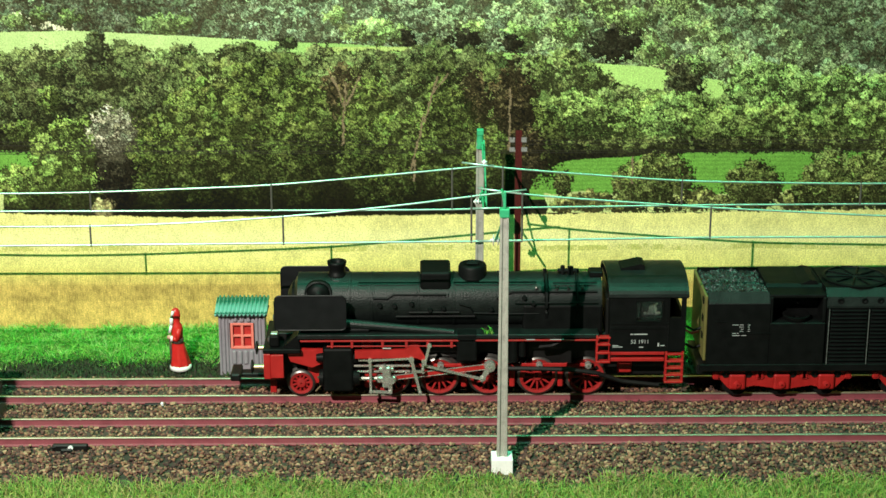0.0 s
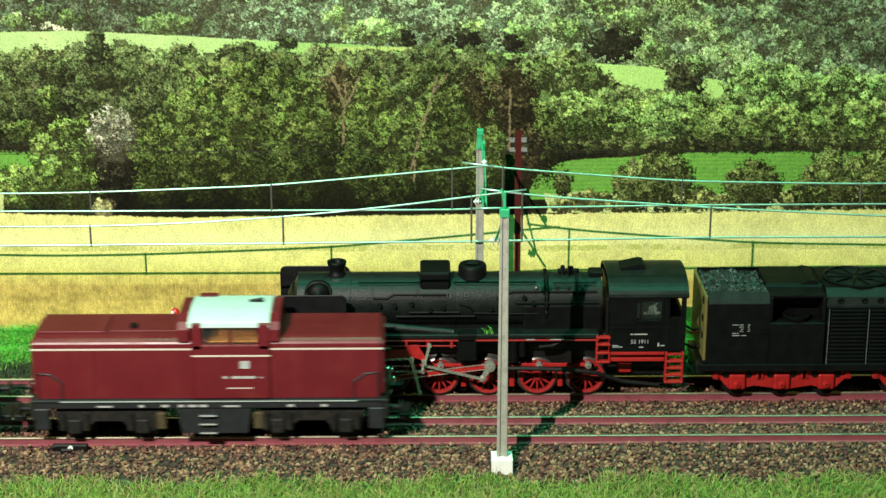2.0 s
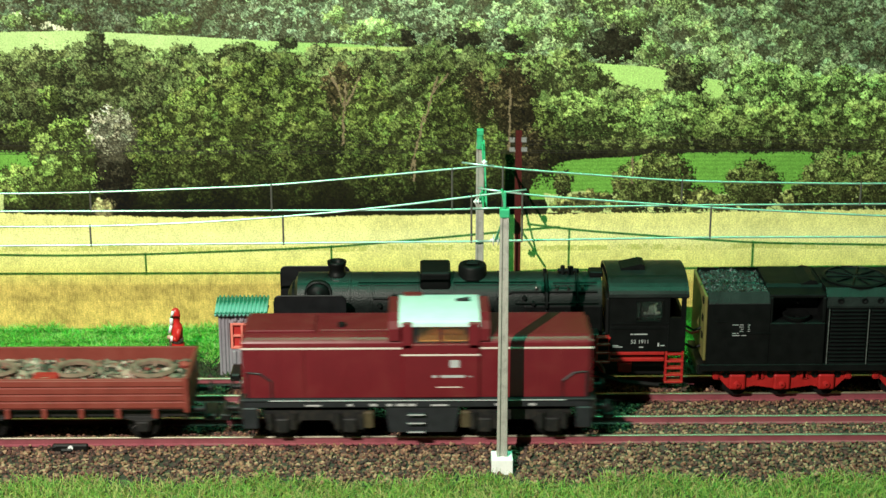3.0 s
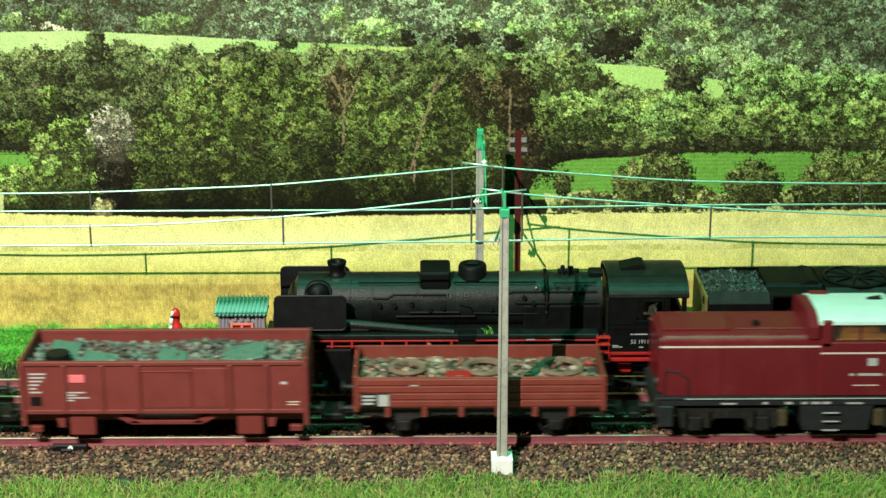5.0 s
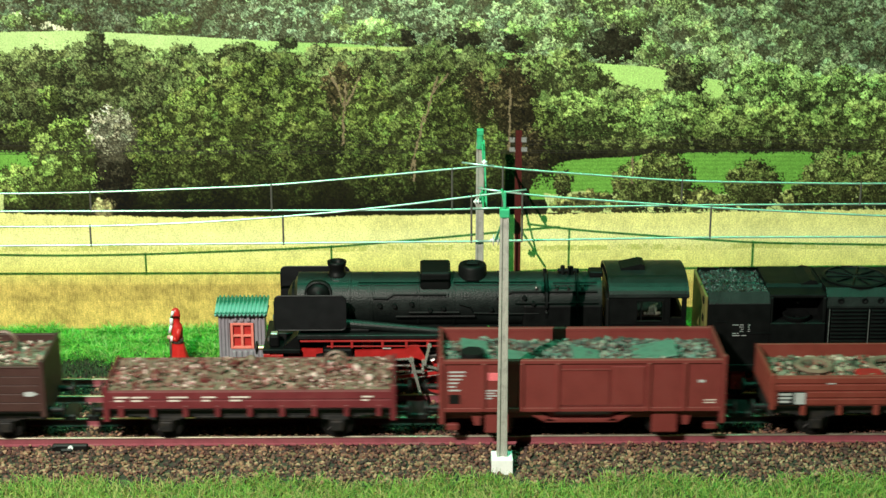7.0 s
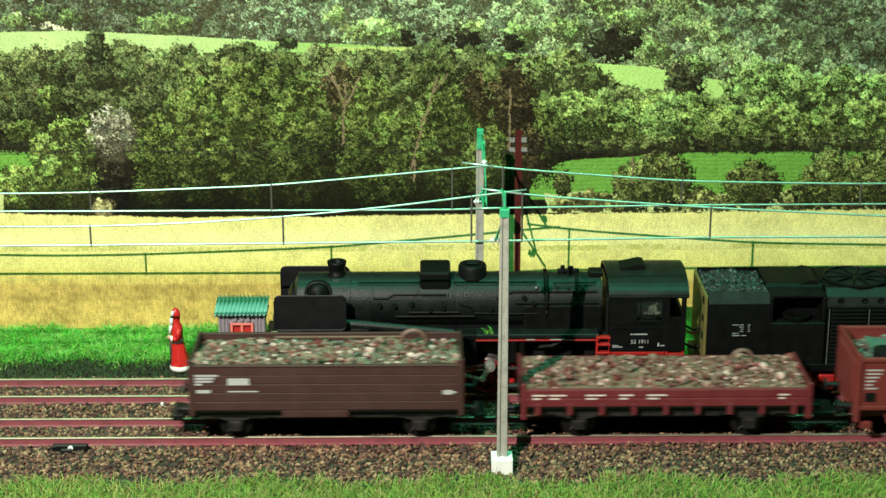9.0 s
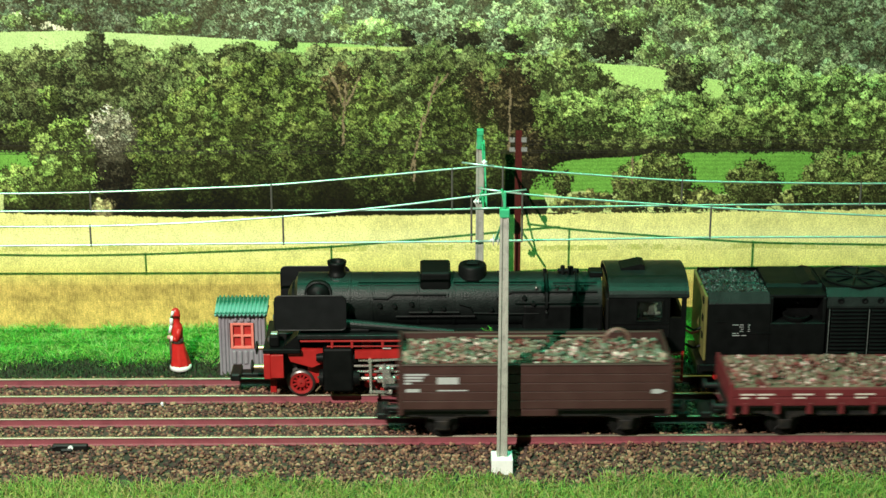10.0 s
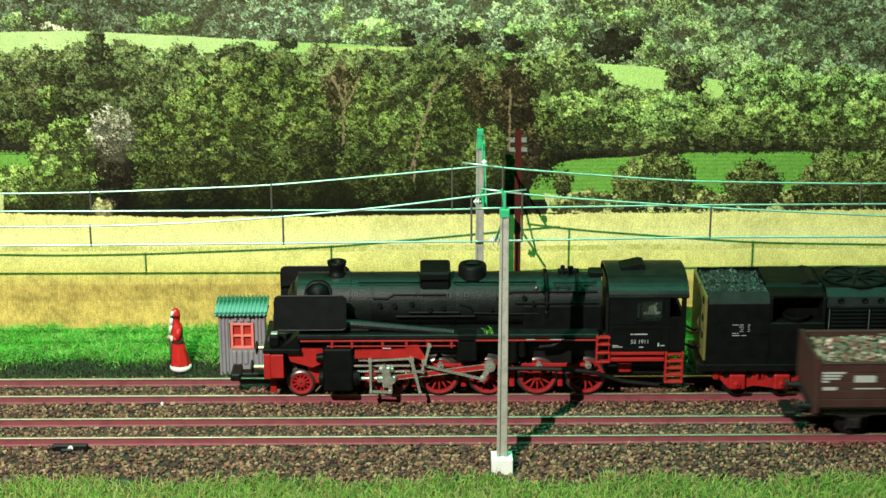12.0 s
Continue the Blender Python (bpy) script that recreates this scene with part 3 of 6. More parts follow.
    gain = 1.08 * np.clip((lum / 0.095), 0.05, 3) ** np.interp(gv, [60, 150], [0.12, 0.30])
    img[woods & ~calm[..., 0]] *= gain[woods & ~calm[..., 0]][:, None] * np.array((0.97, 1.0, 0.95))
    # bare trunks and twigs in the wood
    for u, v, l, lean in ((607, 200, 110, 0.04), (737, 250, 100, 0.22), (760, 175, 80, 0.25), (900, 210, 110, 0.03), (732, 300, 40, 0.05), (1118, 300, 50, 0.03), (598, 165, 60, -0.4), (622, 160, 50, 0.5), (775, 150, 40, 0.8)):
        mm = (np.abs(gu - (u + (gv - v) * -lean) - 6 * spray) < 1.7 + grain * 2.5) & (np.abs(gv - v) < l / 2)
        img[mm] = np.array((0.20, 0.145, 0.085)) * (1 + grain[mm][:, None])
    # ripe field
    raw = np.random.default_rng(9).random((h + 8, w)) - 0.5
    stalk = 0.35 * field_noise(3, 8) + 1.1 * sum(raw[k:k + h] for k in range(7)) / 7 + 0.45 * field_noise(9, 10)
    f = below([-400, 374, 0, 374, 300, 382, 850, 380, 1000, 376, 1900, 372], 8)
    t = np.clip((gv - 470) / 40, 0, 1)[..., None]
    far_c = np.array((0.80, 0.72, 0.275)) * (1 - np.clip((gv - 430) / 60, 0, 1)[..., None] * np.array((0.12, 0.10, 0.3)))
    near_c = np.array((0.60, 0.42, 0.12))
    col = (far_c * (1 - t) + near_c * t) * (1 + 0.30 * soft[..., None] + (0.45 + 0.5 * t) * stalk[..., None])
    pale = np.exp(-((gv - 420) / 16) ** 2)[..., None] * 0.35
    col = col * (1 - pale) + np.array((0.93, 0.90, 0.50)) * pale
    tuft = (np.abs(gv - 439 - 8 * soft) < 5) & (stalk > 0.02)
    img[f] = col[f]
    img[f & tuft] *= np.array((0.62, 0.66, 0.5))
    band = f & (gv > 505) & (gv < 535)
    img[band] *= (1 - 0.14 * (1 + 2 * soft[band]))[:, None]
    paint(gv > 586, (0.10, 0.22, 0.05), 0.2)
    # printed telegraph pole and its wires
    for v in (247, 253, 264, 268):
        line([-400, v, 1900, v + 1], 0.75, (0.035, 0.03, 0.025))
    img[(np.abs(gu - 914.5 + (gv - 350) * 0.012) < 6.2) & (gv > 229) & (gv < 600)] = (0.075, 0.013, 0.012)
    for v in (246, 263):
        for u in (902, 907, 923, 928):
            img[(np.abs(gu - u) < 2.2) & (np.abs(gv - v) < 4)] = (0.24, 0.22, 0.22)
    img *= (1 + 0.10 * grain)[..., None]

    verts = np.stack([gx, np.full_like(gx, 100.0), gz], -1).reshape(-1, 3) * M
    i = (np.arange(h - 1)[:, None] * w + np.arange(w - 1)).reshape(-1, 1)
    faces = np.concatenate([i, i + w, i + w + 1, i + 1], 1)
    me = bpy.data.meshes.new("backdrop")
    me.vertices.add(len(verts))
    me.vertices.foreach_set("co", verts.ravel())
    me.loops.add(faces.size)
    me.loops.foreach_set("vertex_index", faces.ravel().astype(np.int32))
    me.polygons.add(len(faces))
    me.polygons.foreach_set("loop_start", np.arange(0, faces.size, 4, dtype=np.int32))
    me.update()
    me.validate()
    colours = np.concatenate([np.clip(img, 0.004, 0.95).reshape(-1, 3), np.ones((h * w, 1))], 1)
    layer = me.color_attributes.new("print", "FLOAT_COLOR", "POINT")
    layer.data.foreach_set("color", colours.ravel())
    m = bpy.data.materials.new("printed_paper")
    m.use_nodes = True
    n, link = m.node_tree.nodes, m.node_tree.links
    b = n["Principled BSDF"]
    b.inputs["Roughness"].default_value = 0.75
    b.inputs["Specular IOR Level"].default_value = 0.08
    at = n.new("ShaderNodeAttribute")
    at.attribute_name = "print"
    co = n.new("ShaderNodeTexCoord")
    tex = n.new("ShaderNodeTexNoise")
    tex.inputs["Scale"].default_value, tex.inputs["Detail"].default_value = 1600, 4
    link.new(co.outputs["Object"], tex.inputs["Vector"])
    r = n.new("ShaderNodeMapRange")
    r.inputs["From Min"].default_value, r.inputs["From Max"].default_value = 0.3, 0.7
    r.inputs["To Min"].default_value, r.inputs["To Max"].default_value = 0.72, 1.28
    link.new(tex.outputs["Fac"], r.inputs["Value"])
    hsv = n.new("ShaderNodeHueSaturation")
    link.new(at.outputs["Color"], hsv.inputs["Color"])
    link.new(r.outputs[0], hsv.inputs["Value"])
    link.new(hsv.outputs[0], b.inputs["Base Color"])
    me.materials.append(m)
    tagged(new("backdrop", me), "printed photo backdrop of green woods, meadows and a ripe field", "backdrop", kind="structure")
    tagged(part("backdrop_panel", box(-186, 206, 100.4, 106, -1, 150, 0.5), BOARD), "brown board that carries the printed landscape", "panel", kind="structure")


build_room()
build_work_lamp()
build_ground()
build_tracks()
build_ballast()
build_grass()
build_backdrop()


# ---- masts and overhead wires ----
def h_section(w, d, z0, z1, taper=0.85):
    """A grooved concrete mast: four corner ribs round a thinner core, a little slimmer at the top."""
    bm = None
    for sx in (-1, 1):
        for sy in (-1, 1):
            bm = box(sx * w * 0.36 - w * 0.14, sx * w * 0.36 + w * 0.14, sy * d * 0.3 - d * 0.2, sy * d * 0.3 + d * 0.2, z0, z1, w * 0.04, bm)
    bm = box(-w * 0.3, w * 0.3, -d * 0.32, d * 0.32, z0, z1, 0, bm)
    for v in bm.verts:
        k = 1 - (1 - taper) * (v.co.z - z0) / (z1 - z0)
        v.co.x *= k
        v.co.y *= k
    return bm


def insulator(at, axis, n=3, r=1.2, step=0.8):
    prof = [(0.3, -n * step / 2 - 0.3)]
    for k in range(n):
        h = (k - (n - 1) / 2) * step
        prof += [(0.5, h - 0.35), (r, h - 0.1), (r * 0.9, h + 0.15), (0.5, h + 0.3)]
    return lathe(prof + [(0.3, n * step / 2 + 0.3)], 12, at, axis)


def build_masts():
    near = thing("catenary_mast", (28.2, -24, -7.5), "weathered grey concrete catenary mast on a white foot", "mast", "catenary masts")
    part("foot", box(-3.8, 3.8, -4, 4, 0, 6.6, 0.35, seg=2), WHITE_FOOT, near, "white plastic foot block")
    part("pole", h_section(3.7, 3.0, 6.6, 98.0, 0.8), CONCRETE, near)
    part("clamp", box(-1.7, 1.7, -1.6, 1.6, 95.5, 98.6, 0.3, box(-0.5, 0.5, -0.6, 0.6, 98.6, 104.5, 0.2)), GREEN_FIT, near, "green mast clamp")
    arm = rod((0, 0, 100), (0.2, 26, 97.6), 0.45)
    arm = rod((0, 0, 96), (-2.2, 17, 81.8), 0.4, bm=arm)
    arm = rod((0, 0, 103.5), (0.2, 20, 98.2), 0.3, bm=arm)
    part("bracket", arm, GREEN_FIT, near, "green cantilever bracket")
    part("insulator", insulator((-2.2, 17, 81.8), "x", 2, 2.1, 1.6), INSULATOR, near)
    part("steady_arm", rod((-2.2, 17, 81.8), (-1.8, 24, 79.2), 0.35), GREEN_FIT, near)
    far = thing("catenary_mast", (22.9, 71, -6.1), "grey concrete catenary mast with green insulators", "mast", "catenary masts")
    part("foot", box(-3.8, 3.8, -4, 4, 0, 3.5, 0.35), WHITE_FOOT, far)
    part("pole", h_section(3.5, 2.0, 3.0, 95.3, 0.85), CONCRETE, far)
    part("cap", box(-1.3, 1.3, -1.4, 1.4, 98.3, 100.6, 0.2, rod((0, 0, 93), (0, 0, 98.5), 1.7, 1.2, 12)), GREEN_FIT, far, "green insulator cap on the mast top")
    for z in (89.5, 73.0):
        arm = rod((0.8, 0, z + 6 if z > 80 else z + 4), (0.4, -29, 93.4 if z > 80 else 77.2), 0.42)
        part("bracket", arm, GREEN_FIT, far, "green cantilever bracket")
    part("stay", rod((1.4, -1.5, 96.5), (1.9, -19, 75), 0.35), GREEN_FIT, far)
    part("insulator", lathe([(0.4, 71.5), (1.5, 72.2), (1.7, 73.5), (1.2, 74.6), (1.5, 75.4), (0.4, 76.4)], 12, (1.2, -3, 0)), GREEN_FIT, far)
    part("insulator", insulator((-1.8, -23, 78.0), "x", 2, 1.3, 1.1), INSULATOR, far)
    part("insulator", insulator((0.7, -27, 94.4), "z", 2, 1.1, 1.0), INSULATOR, far)


def build_wires():
    def bent(pts, n=40):
        p = np.array(pts, float)
        x = np.linspace(p[0, 0], p[-1, 0], n)
        z = np.interp(x, p[:, 0], p[:, 1])
        for _ in range(3):
            z[1:-1] = (z[:-2] + 2 * z[1:-1] + z[2:]) / 4
        return x, z

    def run(y, top, low, drops, label):
        t = thing("overhead_wire", (0, y, 0), label, "overhead wire", "overhead wires")
        x, z = bent(top)
        part("messenger_wire", tube([(a, 0, b) for a, b in zip(x, z)], 0.36), WIRE, t, smooth=True)
        u, w = bent(low)
        part("contact_wire", tube([(a, 0, b) for a, b in zip(u, w)], 0.38), WIRE, t, smooth=True)
        for d in drops:
            hi, lo = float(np.interp(d, x, z)), float(np.interp(d, u, w))
            part("dropper", rod((d, 0, lo - 0.6), (d, 0, hi + 0.5), 0.36, seg=8), DROPPER, t)

    sag = [(x, 77.5 + 0.00045 * (x + 136.7) ** 2) for x in range(-300, 36, 12)]
    run(0, sag + [(37, 90.6)], [(-300, 70.0), (-150, 70.5), (36, 71.6)], (-186, -117.7, -49.3, 17.6), "pale green metal overhead wire with dark droppers above the near track")
    run(0, [(20, 91.2), (28.5, 90.1), (35.5, 88.7), (102.6, 83.7), (166, 80.3), (230, 79), (330, 88)], [(20, 71.6), (103, 72.7), (166, 72.6), (330, 72.5)], (35.6, 102.7, 170), "pale green metal overhead wire beside the mast of the near track")
    run(39, [(-300, 86), (-230, 80), (-158, 78.3), (-124.3, 78.7), (-56.5, 81.2), (11.4, 87.3), (21.5, 88.8), (27, 88.7)], [(-300, 71.6), (-125, 71.4), (12, 71.4), (26, 71.9)], (-192, -124.4, -56.5, 11.4), "pale green metal overhead wire with dark droppers above the far track")
    run(39, [(15, 89.9), (21.5, 88.8), (30.4, 87.6), (97.8, 82.3), (165.3, 81.0), (240, 82), (330, 88)], [(18, 71.9), (98, 72.9), (166, 73.1), (330, 73)], (30.4, 97.9, 165.4), "pale green metal overhead wire beside the mast of the far track")


# ---- hut and figurine beyond the far track ----
def build_hut():
    t = thing("trackside_hut", (-71.6, 60, -3.6), "small grey boarded hut with a corrugated teal roof and red window", "hut")
    w = box(-9, -5.0, 0, 9, 0, 26.6, 0, None)
    w = box(5.0, 9, 0, 9, 0, 26.6, 0, w)
    w = box(-5, 5, 0, 9, 0, 11.2, 0, w)
    w = box(-5, 5, 0, 9, 22, 26.6, 0, w)
    w = box(-5, 5, 3, 9, 11.2, 22, 0, w)
    part("wall", w, HUT_GREY, t)
    for k in (-8.7, -7.2, -5.9, 5.9, 7.2, 8.7):
        part("batten", rod((k, -0.15, 0), (k, -0.15, 26), 0.55, seg=8), HUT_GREY, t)
    for k in (-2.7, 0, 2.7):
        part("bracket", box(k - 0.9, k + 0.9, -0.9, 0.2, 22.6, 25.4, 0.5, seg=2), HUT_GREY, t)
    for k in (-3.4, -1.1, 1.2, 3.5):
        part("panel_board", box(k - 0.9, k + 0.9, -0.7, 0.2, 4.5, 10.4, 0.6, seg=2), HUT_GREY, t)
    win = part("window", box(-4.2, 4.2, 1.0, 1.6, 11.6, 21.6, 0), HUT_RED, t, "red window")
    for b in ((-4.6, -3.6, -0.5, 0.9, 11.2, 22), (3.6, 4.6, -0.5, 0.9, 11.2, 22), (-3.6, 3.6, -0.5, 0.9, 11.2, 12.1), (-3.6, 3.6, -0.5, 0.9, 21.1, 22), (-0.5, 0.5, -0.35, 0.9, 12.1, 21.1)):
        part("window_bar", box(*b, 0.12), mat_once("salmon_frame"), win, "salmon red window bar")
    part("window_bar", box(-3.6, 3.6, -0.3, 0.9, 16.2, 17.0, 0.1), mat_once("salmon_frame"), win)
    part("eaves", box(-10.2, 10.2, -2.2, 9.3, 25.4, 26.3, 0.2), HUT_DARK, t, "dark eaves board")
    n = 44
    sec_top = []
    for i in range(n * 2 + 1):
        x = -10.4 + 20.8 * i / (n * 2)
        sec_top.append((x, 0.55 * math.sin(x / 20.8 * math.tau * 13)))
    bm = bmesh.new()
    rows = [[bm.verts.new((x, y, z0 + h)) for x, h in sec_top] for y, z0 in ((-3.0, 26.9), (9.5, 30.0))]
    rows2 = [[bm.verts.new((x, y, z0 + h - 0.7)) for x, h in sec_top] for y, z0 in ((-3.0, 26.9), (9.5, 30.0))]
    for i in range(n * 2):
        bm.faces.new((rows[0][i], rows[0][i + 1], rows[1][i + 1], rows[1][i]))
        bm.faces.new((rows2[0][i + 1], rows2[0][i], rows2[1][i], rows2[1][i + 1]))
        bm.faces.new((rows2[0][i], rows2[0][i + 1], rows[0][i + 1], rows[0][i]))
        bm.faces.new((rows[1][i], rows[1][i + 1], rows2[1][i + 1], rows2[1][i]))
    for i in (0, n * 2):
        bm.faces.new((rows[0][i], rows[1][i], rows2[1][i], rows2[0][i]))
    bmesh.ops.recalc_face_normals(bm, faces=bm.faces[:])
    part("roof", bm, TEAL, t, "corrugated teal roof", smooth=True)


ONCE = {}


def mat_once(name):
    if name not in ONCE:
        ONCE[name] = mat(name, {"salmon_frame": (0.78, 0.22, 0.17), "fur_white": (0.8, 0.8, 0.78), "skin_paint": (0.62, 0.33, 0.24)}[name], 0.5, 0, 0.12, 2, 0)
    return ONCE[name]


def build_figurine():
    """One small painted figure in a long hooded coat."""
    bm = lathe([(3.0, 1.6), (3.9, 1.8), (4.0, 2.6), (3.6, 5), (3.1, 8.5), (2.5, 12), (2.15, 14), (2.3, 16), (2.45, 18.2), (2.1, 20.0), (1.35, 21.2), (1.6, 22.2), (1.85, 23.8), (1.75, 25.4), (1.2, 26.6), (0.3, 27.2)], 24)
    for v in bm.verts:
        fold = 0.16 * math.sin(7 * math.atan2(v.co.y, v.co.x)) * max(0, (13 - v.co.z) / 13)
        v.co.x *= 1 + fold
        v.co.y *= 0.85 + fold
        v.co.x += 1.0 * max(0, (14 - v.co.z) / 14) - 0.2 * max(0, (v.co.z - 18) / 8)
    rod((0.9, -1.9, 19.0), (0.5, -2.7, 14.6), 1.2, 1.0, 12, bm)
    rod((0.5, -2.7, 14.6), (-1.9, -2.5, 15.0), 0.95, 0.8, 12, bm)
    nr = len(bm.faces)
    lathe([(3.7, 1.1), (4.3, 1.4), (4.4, 2.3), (4.1, 3.0), (3.5, 3.1)], 24, (0.9, 0, 0), "z", bm)
    lathe([(0.5, -0.5), (1.15, -0.4), (1.15, 0.4), (0.5, 0.5)], 12, (-1.8, -2.6, 15.0), "x", bm)
    for p, q, r in (((-1.0, -1.6, 26.2), (-1.75, -1.3, 23.4), 0.55), ((-1.75, -1.3, 23.4), (-1.9, -1.6, 20.4), 0.75), ((-1.9, -1.6, 20.4), (-2.7, -1.9, 17.2), 0.6)):
        rod(p, q, r, r * 0.9, 10, bm)
    nw = len(bm.faces)
    lathe([(0.2, -1.0), (0.85, -0.5), (0.85, 0.5), (0.2, 1.0)], 10, (-2.8, -2.4, 15.6), "z", bm)
    box(-0.4, 1.6, -1.8, 0.6, 0.2, 1.4, 0.3, bm)
    ns = len(bm.faces)
    lathe([(2.25, 12.6), (2.5, 12.8), (2.5, 14.4), (2.25, 14.6)], 20, (0.1, -0.2, 0), "z", bm)
    box(-1.0, 2.0, -1.9, 0.9, -0.1, 0.4, 0.15, bm)
    rod((-2.3, -1.2, 2.2), (-2.7, -1.6, 14.2), 0.7, 0.4, 8, bm)
    ob = part("figurine", bm, COAT_RED, None, smooth=True)
    ob.data.materials.append(mat_once("fur_white"))
    ob.data.materials.append(mat_once("skin_paint"))
    ob.data.materials.append(SLEEPER)
    for i, p in enumerate(ob.data.polygons):
        p.material_index = 0 if i < nr else 1 if i < nw else 2 if i < ns else 3
    ob.location = Vector((-97.8, 62.5, -3.1)) * M
    tagged(ob, "small painted figurine in a long red hooded coat with white trim", "figurine")


def build_bits():
    """Small track feeders: a bright contact in the near rail and one by the far rail."""
    t = thing("rail_contact", (-127.5, -12.2, -2.6), "dark rail contact with a bright metal screw beside the rail", "rail contact", "rail contacts")
    part("body", box(-6.5, 6.5, -1.2, 0.8, -1.2, 1.7, 0.5), GREASY, t)
    part("leg", box(-3.4, 1.2, -2.6, -0.9, -3.6, 0.6, 0.5), GREASY, t)
    part("lead", tube([(-5, -1, 1), (-8, -2.2, 0.4), (-7, -3.2, -1.4), (-3, -3.0, -2.4)], 0.4), GREASY, t)
    part("screw", lathe([(0.2, -0.5), (0.95, -0.4), (0.9, 0.2), (0.3, 0.6)], 12, (0.3, -1.5, 0.7), "y"), INSULATOR, t, "screw head in white that paints its bright glint")
    t = thing("rail_contact", (-101.5, 27.3, -3.2), "dark rail contact with a bright end beside the far rail", "rail contact", "rail contacts")
    part("body", box(-5, 1, -0.8, 0.8, -0.4, 1.2, 0.35), GREASY, t)
    part("screw", box(1.2, 2.3, -0.6, 0.6, 0.0, 1.6, 0.3), INSULATOR, t, "bright metal end")

    # added screw: its white colour stands in for a glint in the ballast
    t = thing("rail_contact", (131.0, -11.6, -4.6), "small white screw in the ballast, a stand-in for a bright glint", "rail contact", "rail contacts")
    part("body", box(-1.6, 1.6, -0.7, 0.7, -1.0, 0.9, 0.3), GREASY, t)
    part("screw", lathe([(0.2, -0.5), (0.7, -0.4), (0.65, 0.2), (0.3, 0.5)], 12, (0, -0.9, 0.4), "y"), INSULATOR, t, "screw head in white that paints its bright glint")
    rng = np.random.default_rng(77)
    v, f = blades(rng, rng.uniform(23, 27, 22), rng.uniform(-0.8, 0.8, 22), np.zeros(22), 3.0, 0.4, 0.9)
    tuft = soup("grass_tuft", v * M, f, GRASS_BACK, "bright green grass fibres caught on the locomotive's running board", "grass")
    tuft.location = Vector((0, 23.4, 27.4)) * M


build_masts()
build_wires()
build_hut()
build_figurine()
build_bits()


# ---- steam locomotive and tender on the far track ----
def spoked_wheel(parent, x, side, r, spokes, y0, weight=0.0, turn=0.0, tread=2.2):
    """A driving wheel: tyre, spokes and hub, its face turned to the side."""
    s = side
    w = new("wheel")
    w.parent = parent
    w.location = Vector((x, 0, r)) * M
    w.rotation_euler.y = turn
    prof = [(r - 1.0, y0 + s * 0.3), (r - 0.9, y0 + s * 0.0), (r - 0.05, y0), (r, y0 - s * 0.2), (r, y0 - s * tread), (r + 0.7, y0 - s * (tread + 0.1)), (r + 0.7, y0 - s * (tread + 0.6)), (r - 1.0, y0 - s * (tread + 0.7))]
    part("tyre", lathe(prof, 40, (0, 0, 0), "y", None, True), TYRE, w, smooth=True)
    part("wheel_rim", lathe([(r - 1.9, y0), (r - 0.8, y0 + s * 0.25), (r - 0.8, y0 - s * 1.4), (r - 1.9, y0 - s * 1.4)], 40, (0, 0, 0), "y", None, True), RED_DIM, w, "red wheel rim")
    part("hub", lathe([(0.4, y0 + s * 0.5), (1.6, y0 + s * 0.4), (1.9, y0 - s * 0.2), (1.9, y0 - s * 1.5), (0.4, y0 - s * 1.5)], 20, (0, 0, 0), "y"), RED_DIM, w)
    spoke = part("spoke", rod((1.5, y0 - s * 0.6, 0), (r - 1.3, y0 - s * 0.5, 0), 0.52, 0.36, 6), RED_DIM, w)
    for k in range(1, spokes):
        c = spoke.copy()
        scene.collection.objects.link(c)
        c.rotation_euler.y = k * math.tau / spokes
    if weight:
        out = [((r - 1.2) * math.cos(a), (r - 1.2) * math.sin(a)) for a in np.linspace(-0.75, 0.75, 9)]
        part("balance_weight", sweep(out, y0 - s * 0.9, y0 + s * 0.2, axis="y"), RED_DIM, w)
    return w


